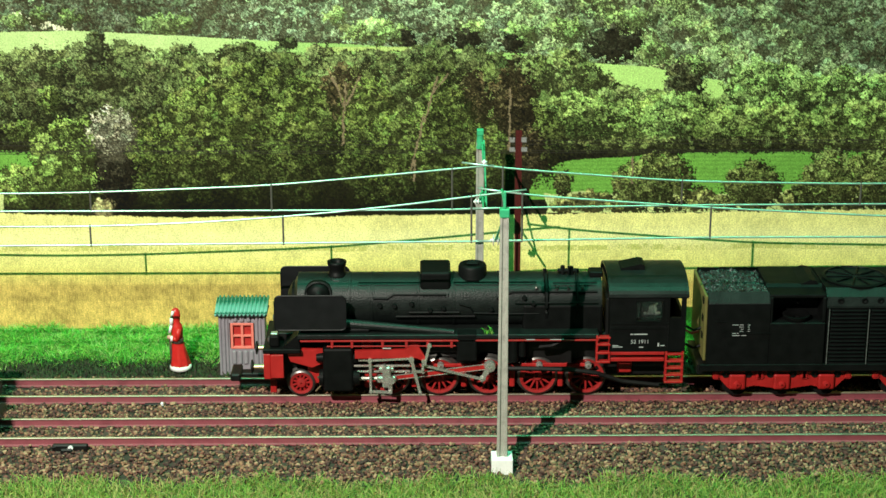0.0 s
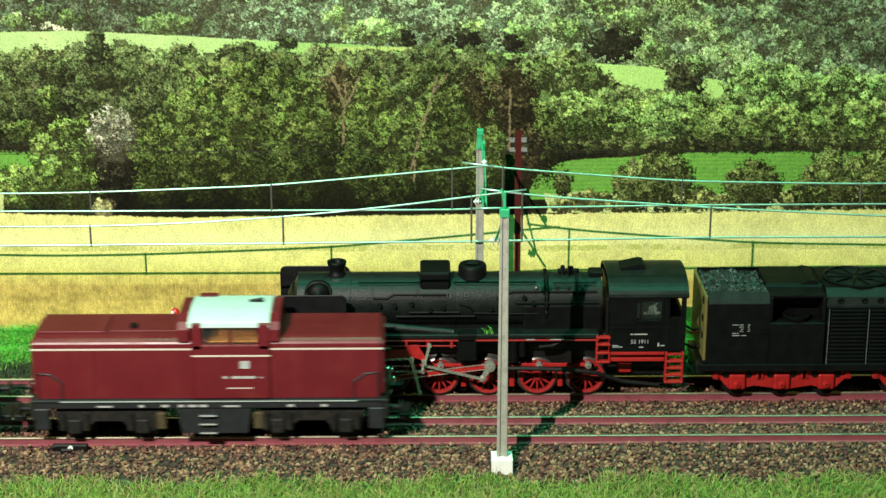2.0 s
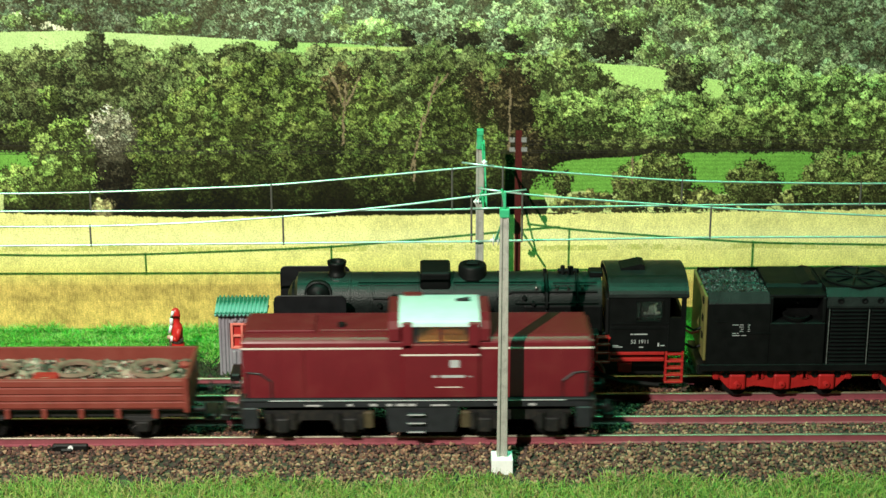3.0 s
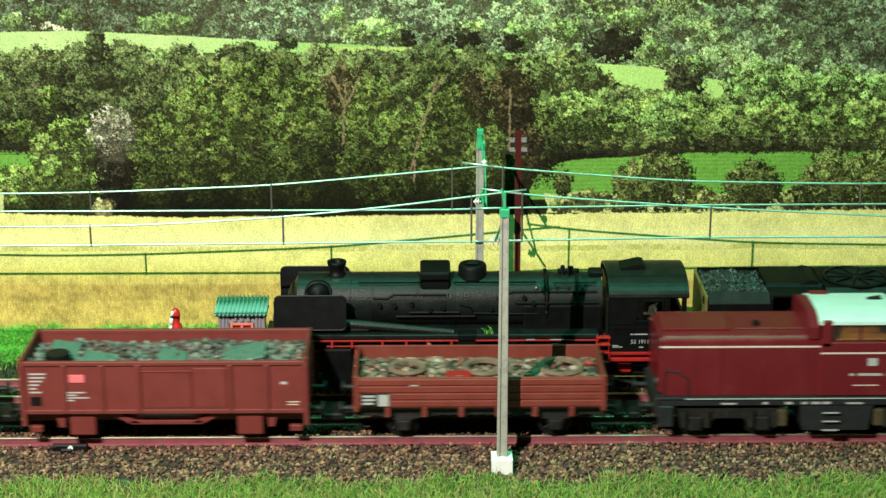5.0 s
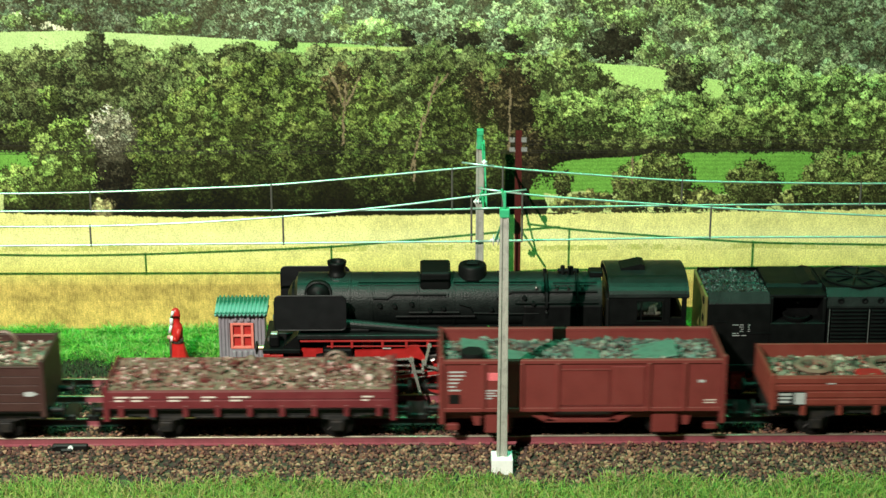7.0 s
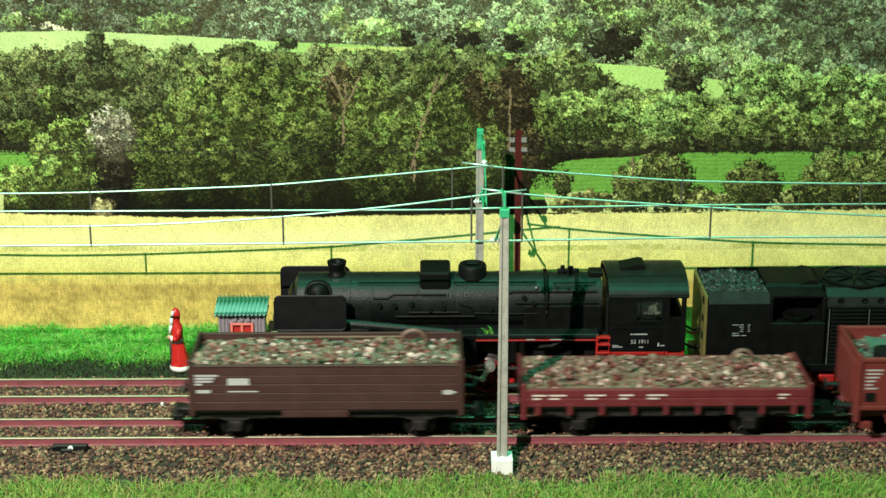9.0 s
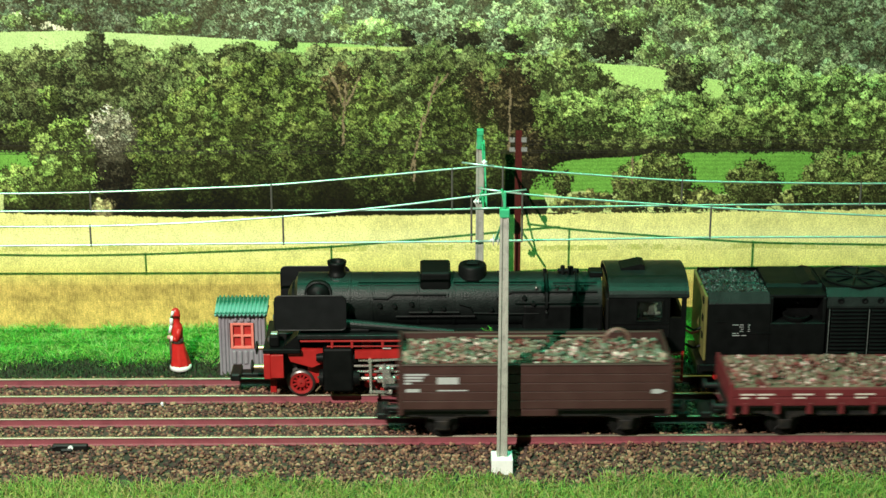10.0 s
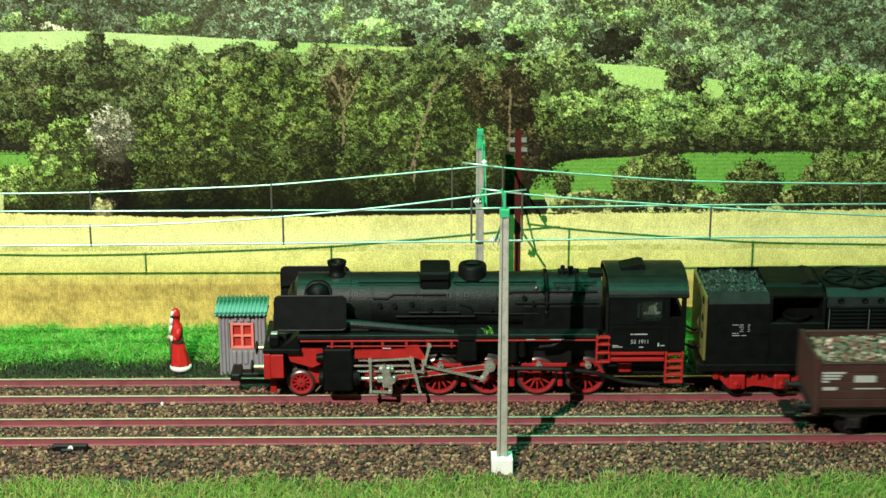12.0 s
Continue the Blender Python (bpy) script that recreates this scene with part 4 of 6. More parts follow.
def build_steam():
    t = thing("steam_locomotive", (0, 39, 0), "black model steam locomotive with red frame, wheels and silver rods", "locomotive")
    # boiler with smokebox, bands and fittings
    prof = [(2, -48.6), (7.6, -48.4), (9.0, -47.6), (10.4, -47.2), (10.4, -27.5), (10.25, -27.3), (10.25, 68), (2, 68)]
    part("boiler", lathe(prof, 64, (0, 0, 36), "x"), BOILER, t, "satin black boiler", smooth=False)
    for x in (-27.4, -19.0, -1.5, 12.0, 29.0, 46.5, 58.5):
        part("boiler_band", lathe([(10.2, x - 0.45), (10.5, x - 0.35), (10.5, x + 0.35), (10.2, x + 0.45)], 48, (0, 0, 36), "x"), BOILER, t)
    part("smokebox_door", lathe([(0.5, -51.4), (3.5, -51.0), (7.0, -49.4), (7.4, -48.3), (1, -48.3)], 40, (0, 0, 36), "x"), BLACK, t)
    part("firebox", box(38, 68.4, -10.6, 10.6, 24, 37, 1.0, seg=2), BLACK, t)
    part("chimney", lathe([(3.0, 44.6), (4.6, 45.6), (3.3, 46.6), (3.0, 48.6), (3.6, 50.2), (3.7, 51.2), (3.1, 51.3), (2.3, 51.0), (2.2, 47.6)], 32, (-32.4, 0, 0)), BLACK, t, smooth=True)
    part("chimney_saddle", lathe([(6.2, 44.0), (5.0, 45.4), (3.6, 46.2), (3.4, 46.4), (1, 46.4)], 32, (-32.4, 0, 0)), BOILER, t, smooth=True)
    part("sand_dome", box(-0.8, 10.8, -8.0, 8.0, 38.5, 49.2, 1.1, seg=3), BLACK, t)
    for k in range(9):
        part("sand_pipe", tube([(0.6 + k * 1.15, -8.0, 41.4), (0.6 + k * 1.15, -9.2, 40.6), (0.6 + k * 1.15, -9.6, 37.0)], 0.28), BLACK, t)
    part("sand_valve_bar", box(0.0, 10.4, -9.7, -8.3, 38.4, 39.2, 0.2), BLACK, t)
    part("steam_dome", lathe([(6.0, 44.2), (5.8, 45.4), (5.5, 46.4), (5.4, 49.0), (4.9, 50.0), (3.9, 50.3), (3.6, 49.7), (0.4, 49.7)], 36, (19.2, 0, 0)), BLACK, t, smooth=True)
    part("dome_lid", box(16.8, 21.6, -0.7, 0.7, 49.6, 50.5, 0.3), BLACK, t)
    v = rod((51.6, -1, 47.4), (59.6, -1, 47.4), 0.9, seg=12)
    v = rod((53.5, -1, 46), (53.5, -1, 49.4), 1.2, 0.8, 12, v)
    v = rod((56.5, -1, 46), (56.5, -1, 49.0), 1.4, 1.1, 12, v)
    part("safety_valve", v, BLACK, t)
    part("whistle", rod((46.6, -2.5, 45), (46.6, -2.5, 48.6), 0.7, seg=8, bm=box(63.5, 68.6, -4, 2, 45.6, 47.8, 0.4)), BLACK, t)
    # pipes along the boiler's near side
    def on(a, x, r=10.7):
        return (x, -r * math.cos(radians(a)), 36 + r * math.sin(radians(a)))
    for x, a0, a1, r in ((47.0, 88, -40, 0.8), (58.6, 80, -30, 0.5)):
        part("pipe", tube([on(a, x, 10.9) for a in np.linspace(a0, a1, 14)], r), BLACK, t)
    part("handrail", tube([on(52, x, 11.2) for x in (-24, 0)] , 0.25), BLACK, t)
    part("handrail", tube([on(52, x, 11.2) for x in (12, 43)], 0.3), BLACK, t)
    part("handrail", tube([on(50, x, 11.2) for x in (49.5, 66)], 0.3), BLACK, t)
    part("pipe", tube([on(20, -18.5), on(20, -13), on(27, -11), on(27, 8), on(27, 9)], 0.4), BLACK, t)
    part("pipe", tube([on(20, 28), on(25, 31.5), on(32, 34), on(32, 66)], 0.45), BLACK, t)
    part("pipe", tube([on(8, 14), on(2, 18), on(-12, 19.5), on(-14, 34), on(-14, 44)], 0.4), BLACK, t)
    part("pipe", tube([on(-10, -5), on(-10, 14)], 0.5), BLACK, t)
    part("pipe", tube([on(-20, -10), on(-20, 20)], 0.5), BLACK, t)
    part("pipe", tube([on(10, 35, 11.2), on(10, 66, 11.2)], 0.35), BLACK, t)
    for x, a in ((-16, 5), (-10.5, 4), (-4, 8), (3, -6), (8, -2), (26, -4), (38.5, 20), (42, 8)):
        p = on(a, x, 10.4)
        part("valve", rod(p, (p[0], p[1] - 1.3, p[2] + 0.2), 1.0, 0.7, 10), BLACK, t)
    for x in (43.2, 51.0, 55.4, 60.6):
        p = on(42, x, 10.3)
        part("washout_plug", lathe([(0.2, -1.1), (0.6, -0.9), (0.75, 0.2), (0.3, 0.6)], 10, p, "y"), TYRE, t)
    part("turbo_pump", lathe([(0.6, -3.6), (1.4, -3.4), (1.6, -2.6), (3.2, -2.2), (4.3, -1.2), (4.3, 1.0), (3.0, 4)], 28, (-39.2, -8.8, 41.0), "y"), BLACK, t, smooth=True)
    part("turbo_arch", lathe([(4.7, -0.6), (5.3, -0.4), (5.3, 2), (4.7, 2.6)], 32, (-39.2, -8.8, 41.0), "y", None, True), BOILER, t)
    # smoke deflectors, running board and front
    for y in (-17.6, 16.6):
        edge = arc(-30.8, 41.0, 2.4, 2.4, 0, 90, 5) + arc(-53.2, 41.4, 2.0, 2.0, 90, 180, 5) + arc(-53.6, 31.4, 1.6, 1.6, 180, 270, 4) + arc(-30.4, 31.8, 2.0, 2.0, 270, 360, 4)
        part("smoke_deflector", sweep(edge, y, y + 1.0, axis="y"), BLACK_DEEP, t)
        part("deflector_bead", tube([(p[0], y + 0.1, p[1]) for p in edge], 0.28), BLACK_DEEP, t)
        for x in (-50, -34):
            part("deflector_stay", rod((x, y + 0.5, 34), (x, 9.0 if y > 0 else -9.0, 36), 0.35), BLACK, t)
    part("running_board", box(-47, 66.5, -16.8, 16.8, 25.7, 27.4, 0.25), BOILER, t)
    part("running_board_edge", box(-46, 66.5, -16.9, -16.2, 24.7, 25.3, 0.1), RED_DIM, t, "red valance")
    part("steam_pipe", rod((-30, -12.5, 30.6), (12, -14.2, 27.4), 1.9, 1.3, 14, bm=rod((-39, -10, 33), (-30, -12.5, 30.6), 2.4, 1.9, 14)), BOILER, t)
    part("air_tank", rod((-46, -13.2, 28.2), (-20, -13.2, 28.2), 1.2, seg=14, bevel=0.3), BLACK, t)
    part("front_plate", box(-60.2, -46, -15.9, 15.9, 19.6, 21.4, 0.3), BLACK, t)
    part("step_plate", sweep([(-47, 26.6), (-52.8, 21.4), (-52.8, 20.6), (-46, 20.6)], -14, 14, axis="y"), BLACK, t)
    part("front_frame", sweep([(-52, 20.5), (-35, 20.5), (-36, 15.5), (-42, 13), (-50, 15.5)], -13.2, -11.6, axis="y"), RED, t, "red front frame plate")
    beam = part("buffer_beam", box(-60.0, -57.4, -16, 16, 9.4, 19.5, 0.25), RED, t, "red buffer beam")
    part("beam_side", box(-57.4, -52.5, -16, -14.6, 9.8, 19.2, 0.2), RED, t)
    part("rail_guard", box(-58.2, -55.8, -10.2, -8.6, 1.4, 10.5, 0.3), RED, t)
    part("rail_guard", box(-58.2, -55.8, 8.6, 10.2, 1.4, 10.5, 0.3), RED, t)
    for y in (-10, 10):
        b = part("buffer", rod((-60, y, 12.2), (-64.2, y, 12.2), 1.1, 0.9, 14), BRASS, beam)
        part("buffer_head", lathe([(0.5, -65.6), (2.6, -65.2), (2.7, -64.7), (0.9, -64.2)], 22, (0, y, 12.2), "x"), GREASY, beam)
    for x, y, z in ((-55.6, -12.0, 21.6), (-55.6, 12.0, 21.6)):
        lamp = part("headlamp", box(-2.2 + x, 1.6 + x, y - 2, y + 2, z, z + 4.6, 0.7, seg=2), BLACK, t)
        part("lamp_lens", lathe([(0.3, x - 2.9), (1.3, x - 2.7), (1.5, x - 2.2), (0.3, x - 2.0)], 16, (0, y, z + 2.4), "x"), TYRE, lamp, "silver lamp rim")
        part("lamp_lid", box(x - 1.6, x + 1.0, y - 1.4, y + 1.4, z + 4.6, z + 5.4, 0.25), RODS, lamp, "silver lamp lid")
    part("coupling", box(-70, -58, -2.4, 2.4, 4.6, 6.4, 0.4, box(-74.0, -70, -5.5, 5.5, 4.2, 7.2, 0.6)), GREASY, t, "black hook coupling")
    # cylinder, frame and valve gear
    part("main_frame", box(-56, 68, -6.4, 6.4, 5.5, 24.5, 0.3), GREASY, t)
    for k, x in enumerate((-21, -3, 16, 34.5, 53)):
        part("frame_stretcher", box(x - 2.2, x + 2.2, -8.2, -6.2, 13.5, 24.4, 0.3), RED, t)
        part("brake_shoe", box(x - 1.2, x + 0.9, -9.4, -7.4, 3.0, 9.8, 0.4), RED, t)
    for y in (-16.8, 10.6):
        part("cylinder", box(-37.6, -26.2, y, y + 6.2, 4.4, 22.0, 0.9, seg=2), BLACK, t)
    part("cylinder_cap", rod((-26.2, -14, 9.3), (-23.8, -14, 9.3), 3.4, 3.0, 20, bm=rod((-26.2, -14, 17.4), (-24.2, -14, 17.4), 2.2, 1.8, 16)), BLACK, t)
    part("cylinder_cap", rod((-39.2, -14, 9.3), (-37.6, -14, 9.3), 3.0, 3.4, 20, bm=rod((-40.2, -14, 17.4), (-37.6, -14, 17.4), 1.4, 1.9, 16)), BLACK, t)
    def link(name, p, q, w0, w1, y, material, thick=0.9, label=""):
        """A flat bar with round eyes at both ends, from (x, z) to (x, z)."""
        w0, w1 = w0 * 0.8, w1 * 0.8
        d = Vector((q[0] - p[0], 0, q[1] - p[1])).normalized()
        nx, nz = -d.z, d.x
        pts = [(p[0] + nx * w0 / 2, p[1] + nz * w0 / 2), (q[0] + nx * w1 / 2, q[1] + nz * w1 / 2), (q[0] - nx * w1 / 2, q[1] - nz * w1 / 2), (p[0] - nx * w0 / 2, p[1] - nz * w0 / 2)]
        bm = sweep(pts, y - thick / 2, y + thick / 2, axis="y")
        for (x, z), w in ((p, w0), (q, w1)):
            rod((x, y - thick * 0.75, z), (x, y + thick * 0.75, z), w * 0.78, seg=14, bm=bm)
        return part(name, bm, material, t, label)

    part("piston_rod", rod((-26, -14.5, 9.0), (-15.5, -14.5, 9.0), 0.75), RODS, t)
    part("slide_bar", box(-26, -4.6, -15.2, -14.2, 13.9, 14.6, 0.15), RODS, t)
    part("slide_bar", box(-26, -4.6, -15.2, -14.2, 11.6, 12.3, 0.15), RODS, t)
    part("valve_spindle", rod((-26, -14.8, 16.8), (-19.8, -14.8, 16.9), 0.8), RODS, t)
    part("gear_bracket", sweep([(-25.5, 21.0), (-7, 21.4), (-4, 22.9), (-1.6, 22.9), (1.6, 17.6), (0.8, 16.4), (-2.2, 18.0), (-25.5, 17.9)], -16.6, -15.2, axis="y"), RED, t, "red gear bracket")
    head = box(-17.2, -10.0, -16.4, -13.2, 7.7, 10.3, 0.5)
    box(-15.2, -12.0, -16.9, -13.2, 5.8, 14.4, 0.5, head)
    box(-16.6, -10.8, -16.0, -13.4, 12.3, 13.9, 0.3, head)
    rod((-12.0, -17.3, 9.0), (-12.0, -13, 9.0), 1.5, seg=14, bm=head)
    rod((-14.4, -17.2, 14.6), (-14.4, -13.6, 14.6), 0.7, 0.5, 10, head)
    part("crosshead", head, RODS, t, "grey cast crosshead")
    link("combination_lever", (-19.6, 4.6), (-19.8, 17.2), 1.0, 1.3, -16.8, RODS)
    link("union_link", (-19.6, 4.4), (-12.2, 4.2), 1.1, 1.1, -16.5, RODS)
    part("crosshead_arm", box(-13.0, -11.4, -16.6, -15.6, 3.8, 8.6, 0.3), RODS, t)
    link("radius_rod", (-19.8, 17.0), (-4.4, 17.8), 0.9, 1.1, -16.2, RODS)
    link("expansion_link", (-4.2, 17.6), (-0.9, 4.0), 1.7, 1.2, -16.9, RODS)
    link("hanger", (-3.6, 12.6), (0.2, 12.4), 1.0, 1.0, -16.4, RODS)
    link("reversing_arm", (0.9, 16.0), (2.6, 23.2), 1.1, 1.4, -17.0, RODS)
    link("lifting_link", (0.1, 13.6), (0.2, 17.0), 0.9, 0.9, -17.0, RODS)
    axles = (-12.4, 6.4, 25.2, 44.0, 62.6)
    pins = []
    for k, x in enumerate(axles):
        for side, y0 in ((-1, -9.7), (1, 9.7)):
            w = spoked_wheel(t, x, side, 7.7, 13, y0, 1.0, radians(200))
        part("axle", rod((x, -9, 7.7), (x, 9, 7.7), 1.3, seg=12), GREASY, t)
        pins.append((x + 0.5, 15.1))
    for (xa, za), (xb, zb) in zip(pins, pins[1:]):
        part("coupling_rod", box(xa, xb, -12.4, -11.5, za - 2.6, za - 1.2, 0.2), RED, t, "red coupling rod")
    for xa, za in pins:
        part("crank_pin", lathe([(0.3, -1.4), (1.2, -1.2), (1.5, 0.2), (1.0, 2.0)], 16, (xa, -12.2, za - 1.9), "y"), RODS, t)
    link("main_rod", (-12.0, 9.0), (25.7, 13.6), 1.5, 2.0, -14.0, RED, 0.8, "red main rod with bright edges")
    for k in (-1, 1):
        p, q = (-10.5, 9.2 + k * 0.85), (24.0, 13.4 + k * 1.05)
        part("rod_edge", rod((p[0], -14.3, p[1]), (q[0], -14.3, q[1]), 0.22, seg=6), RODS, t)
    link("eccentric_rod", (0.2, 14.8), (22.8, 9.0), 1.0, 1.1, -15.8, RODS)
    link("return_crank", (22.8, 9.0), (25.6, 14.2), 1.9, 3.0, -15.2, RODS)
    part("crank_boss", lathe([(0.4, -1.6), (2.0, -1.4), (2.4, 0.2), (1.6, 1.6)], 16, (25.6, -14.8, 14.0), "y"), RODS, t)
    part("valance_rail", box(-36, 12.6, -16.7, -16.3, 22.6, 23.1, 0.1), RED_DIM, t)
    for x in (-34, -26.5, -15, -6, 2, 11):
        part("valance_bracket", box(x - 0.5, x + 0.5, -16.8, -15.9, 22.2, 24.9, 0.1), RED_DIM, t)
    part("inscription", bars(-15, 22.3, (3.2,), -16.85, 0.4), PRINT, t)
    for side, y0 in ((-1, -9.7), (1, 9.7)):
        spoked_wheel(t, -46.4, side, 5.2, 11, y0)
    part("leading_frame", box(-44, -38, -8.4, -6.5, 4.4, 12.6, 0.4), RED, t)
    part("sand_pipe", tube([(-40, -10, 8.0), (-38.5, -9, 4.4), (-41, -9, 1.6)], 0.35), BRASS, t)
    part("air_pump", box(13.0, 20.6, -16.9, -11, 16.6, 27.6, 0.6, seg=2), BLACK, t)
    part("feed_pump", rod((34.4, -14.6, 16), (34.4, -14.6, 26), 1.9, seg=16, bm=rod((37.8, -14.6, 18), (37.8, -14.6, 26.4), 1.4, seg=14, bm=rod((31.4, -14.6, 14), (31.4, -14.6, 24), 1.2, seg=12))), BLACK, t)
    part("pipe", tube([(30, -15.2, 13.2), (44, -15.4, 13.0), (56, -15.4, 12.6), (66, -15, 11), (76, -14.5, 7.4), (90, -14, 5.6)], 0.9), GREASY, t)
    part("pipe", tube([(44, -14.5, 21.5), (49, -14.5, 22.0), (53, -14.5, 24.0), (62, -14.5, 24.4)], 0.8), BLACK, t)
    part("ash_pan", box(40, 76, -9, 9, 9.5, 25, 0.6), GREASY, t)
    # cab
    part("cab_front", box(70.4, 71.4, -16.0, 16.0, 20.5, 43, 0), BLACK, t)
    part("cab_rear", box(98.0, 98.9, -16.0, 16.0, 20.5, 34, 0), BLACK, t)
    for y in (-17.0, 16.0):
        for x0, x1, z0, z1 in ((70.4, 80, 20.5, 43.4), (80, 90.4, 20.5, 32.6), (80, 90.4, 40.8, 43.4), (90.4, 92.6, 20.5, 43.4), (92.6, 97.2, 20.5, 34.0), (97.2, 99, 20.5, 43.4)):
            part("cab_panel", box(x0, x1, y, y + 1, z0, z1, 0), BLACK, t)
    part("cab_floor", box(71.4, 98.9, -15.9, 15.9, 20.6, 22, 0), BLACK, t)
    part("backhead", box(69.6, 76, -11, 11, 22, 40, 1.0), GREASY, t)
    sec = arc(0, 42.3, 17.6, 6.6, 180, 0, 18) + arc(0, 41.6, 16.8, 6.4, 0, 180, 18)
    # roof takes the tinted black, so overhead green light sits in its colour
    part("cab_roof", sweep(sec, 69.8, 99.8), BOILER, t, "black curved cab roof with overhead green light tinted into its colour", smooth=False)
    part("roof_vent", sweep([(75.2, 47.8), (84.6, 47.8), (84.4, 50.6), (82.6, 51.0), (75.4, 49.4)], -4.5, 4.5, axis="y"), BLACK, t)
    w = part("cab_window", box(80.4, 90.0, -16.75, -16.45, 32.8, 40.6, 0), GLASS, t, "clear cab window")
    for b in ((79.7, 80.5, 32.2, 41.2), (89.8, 90.6, 32.2, 41.2), (80.5, 89.8, 32.2, 32.9), (80.5, 89.8, 40.4, 41.2), (81.8, 82.3, 32.9, 40.4)):
        part("window_frame", box(b[0], b[1], -17.3, -16.9, b[2], b[3], 0.1), BLACK, w)
    part("reversing_gear", rod((87, -12, 35.6), (87, -11, 35.6), 1.6, seg=18, bm=box(83.5, 90, -12.5, -11, 33.4, 34.4, 0.3, rod((85, -12, 34), (88.5, -12, 38), 0.4))), RODS, t, "silver controls inside the cab")
    for z in (31.6, 29.6):
        part("beading", box(71, 92.4, -17.3, -17.0, z, z + 0.35, 0), BLACK, t)
    part("door_edge", box(92.4, 92.8, -17.3, -17.0, 21, 43, 0), BLACK, t)
    part("plate_line", box(70.6, 91.6, -17.12, -17.0, 30.3, 30.42, 0), BOILER, t)
    lettering("running_number", "52 1911", 78.4, -17.06, 23.7, 2.15, PRINT, t)
    part("inscription", bars(78.2, 27.6, (1.0, ), -17.05, 0.4, 1, bars(79.5, 27.6, (5.2,), -17.05, 0.4)), PRINT, t)
    part("inscription", bars(71.6, 23.0, (2.2, 3.8), -17.05, 0.28, 0.55), PRINT, t)
    part("inscription", bars(81.6, 22.4, (1.6,), -17.05, 0.35), PRINT, t)
    part("inscription", box(88.6, 89.2, -17.1, -17.0, 22.5, 23.9, 0, bars(89.7, 23.0, (1.6,), -17.05, 0.35)), PRINT, t)
    part("inscription", bars(39, 25.6, (3.4,), -17.05, 0.3), PRINT, t)
    part("inscription", bars(48, 25.6, (5.2,), -17.05, 0.3), PRINT, t)
    # red cab steps
    st = part("steps", box(65.4, 66.2, -17.0, -15.6, 15.8, 27, 0.1), RED, t, "red steps below the cab")
    part("step_side", box(70.2, 70.9, -17.0, -15.6, 16.5, 26.5, 0.1), RED, st)
    for z in (15.8, 19.4, 22.8, 25.6):
        part("step", box(65.4, 70.9, -17.2, -15.0, z, z + 0.8, 0.1), RED, st)
    part("cab_beam", box(71, 91.4, -16.6, -15.2, 16.2, 17.6, 0.2, box(71, 91.4, -16.9, -15.4, 18.9, 20.2, 0.2)), RED, t, "red beam below the cab")
    st = part("ladder", box(91.6, 92.5, -17.0, -15.8, 7.6, 20.6, 0.1), RED, t, "red cab ladder")
    part("ladder_side", box(97.8, 98.7, -17.0, -15.8, 7.6, 20.6, 0.1), RED, st)
    for z in (7.6, 10.4, 13.2, 16.0, 18.9):
        part("rung", box(91.6, 98.7, -17.3, -14.6, z, z + 0.7, 0.1), RED, st)
    part("trailing_frame", box(66, 94, -8.5, 8.5, 7.5, 16, 0.5), GREASY, t)
    part("frame_bracket", box(74.5, 80, -10, -8.5, 9, 13.5, 0.4), RED, t)
    for z, k in ((27.2, 0), (24.0, 1), (20.0, 0)):
        part("hose", tube([(100.5, -8 + k * 5, z), (103.5, -8 + k * 5, z - 1.6), (107, -8 + k * 5, z - 0.4)], 0.5), RED if k else BLACK, t)


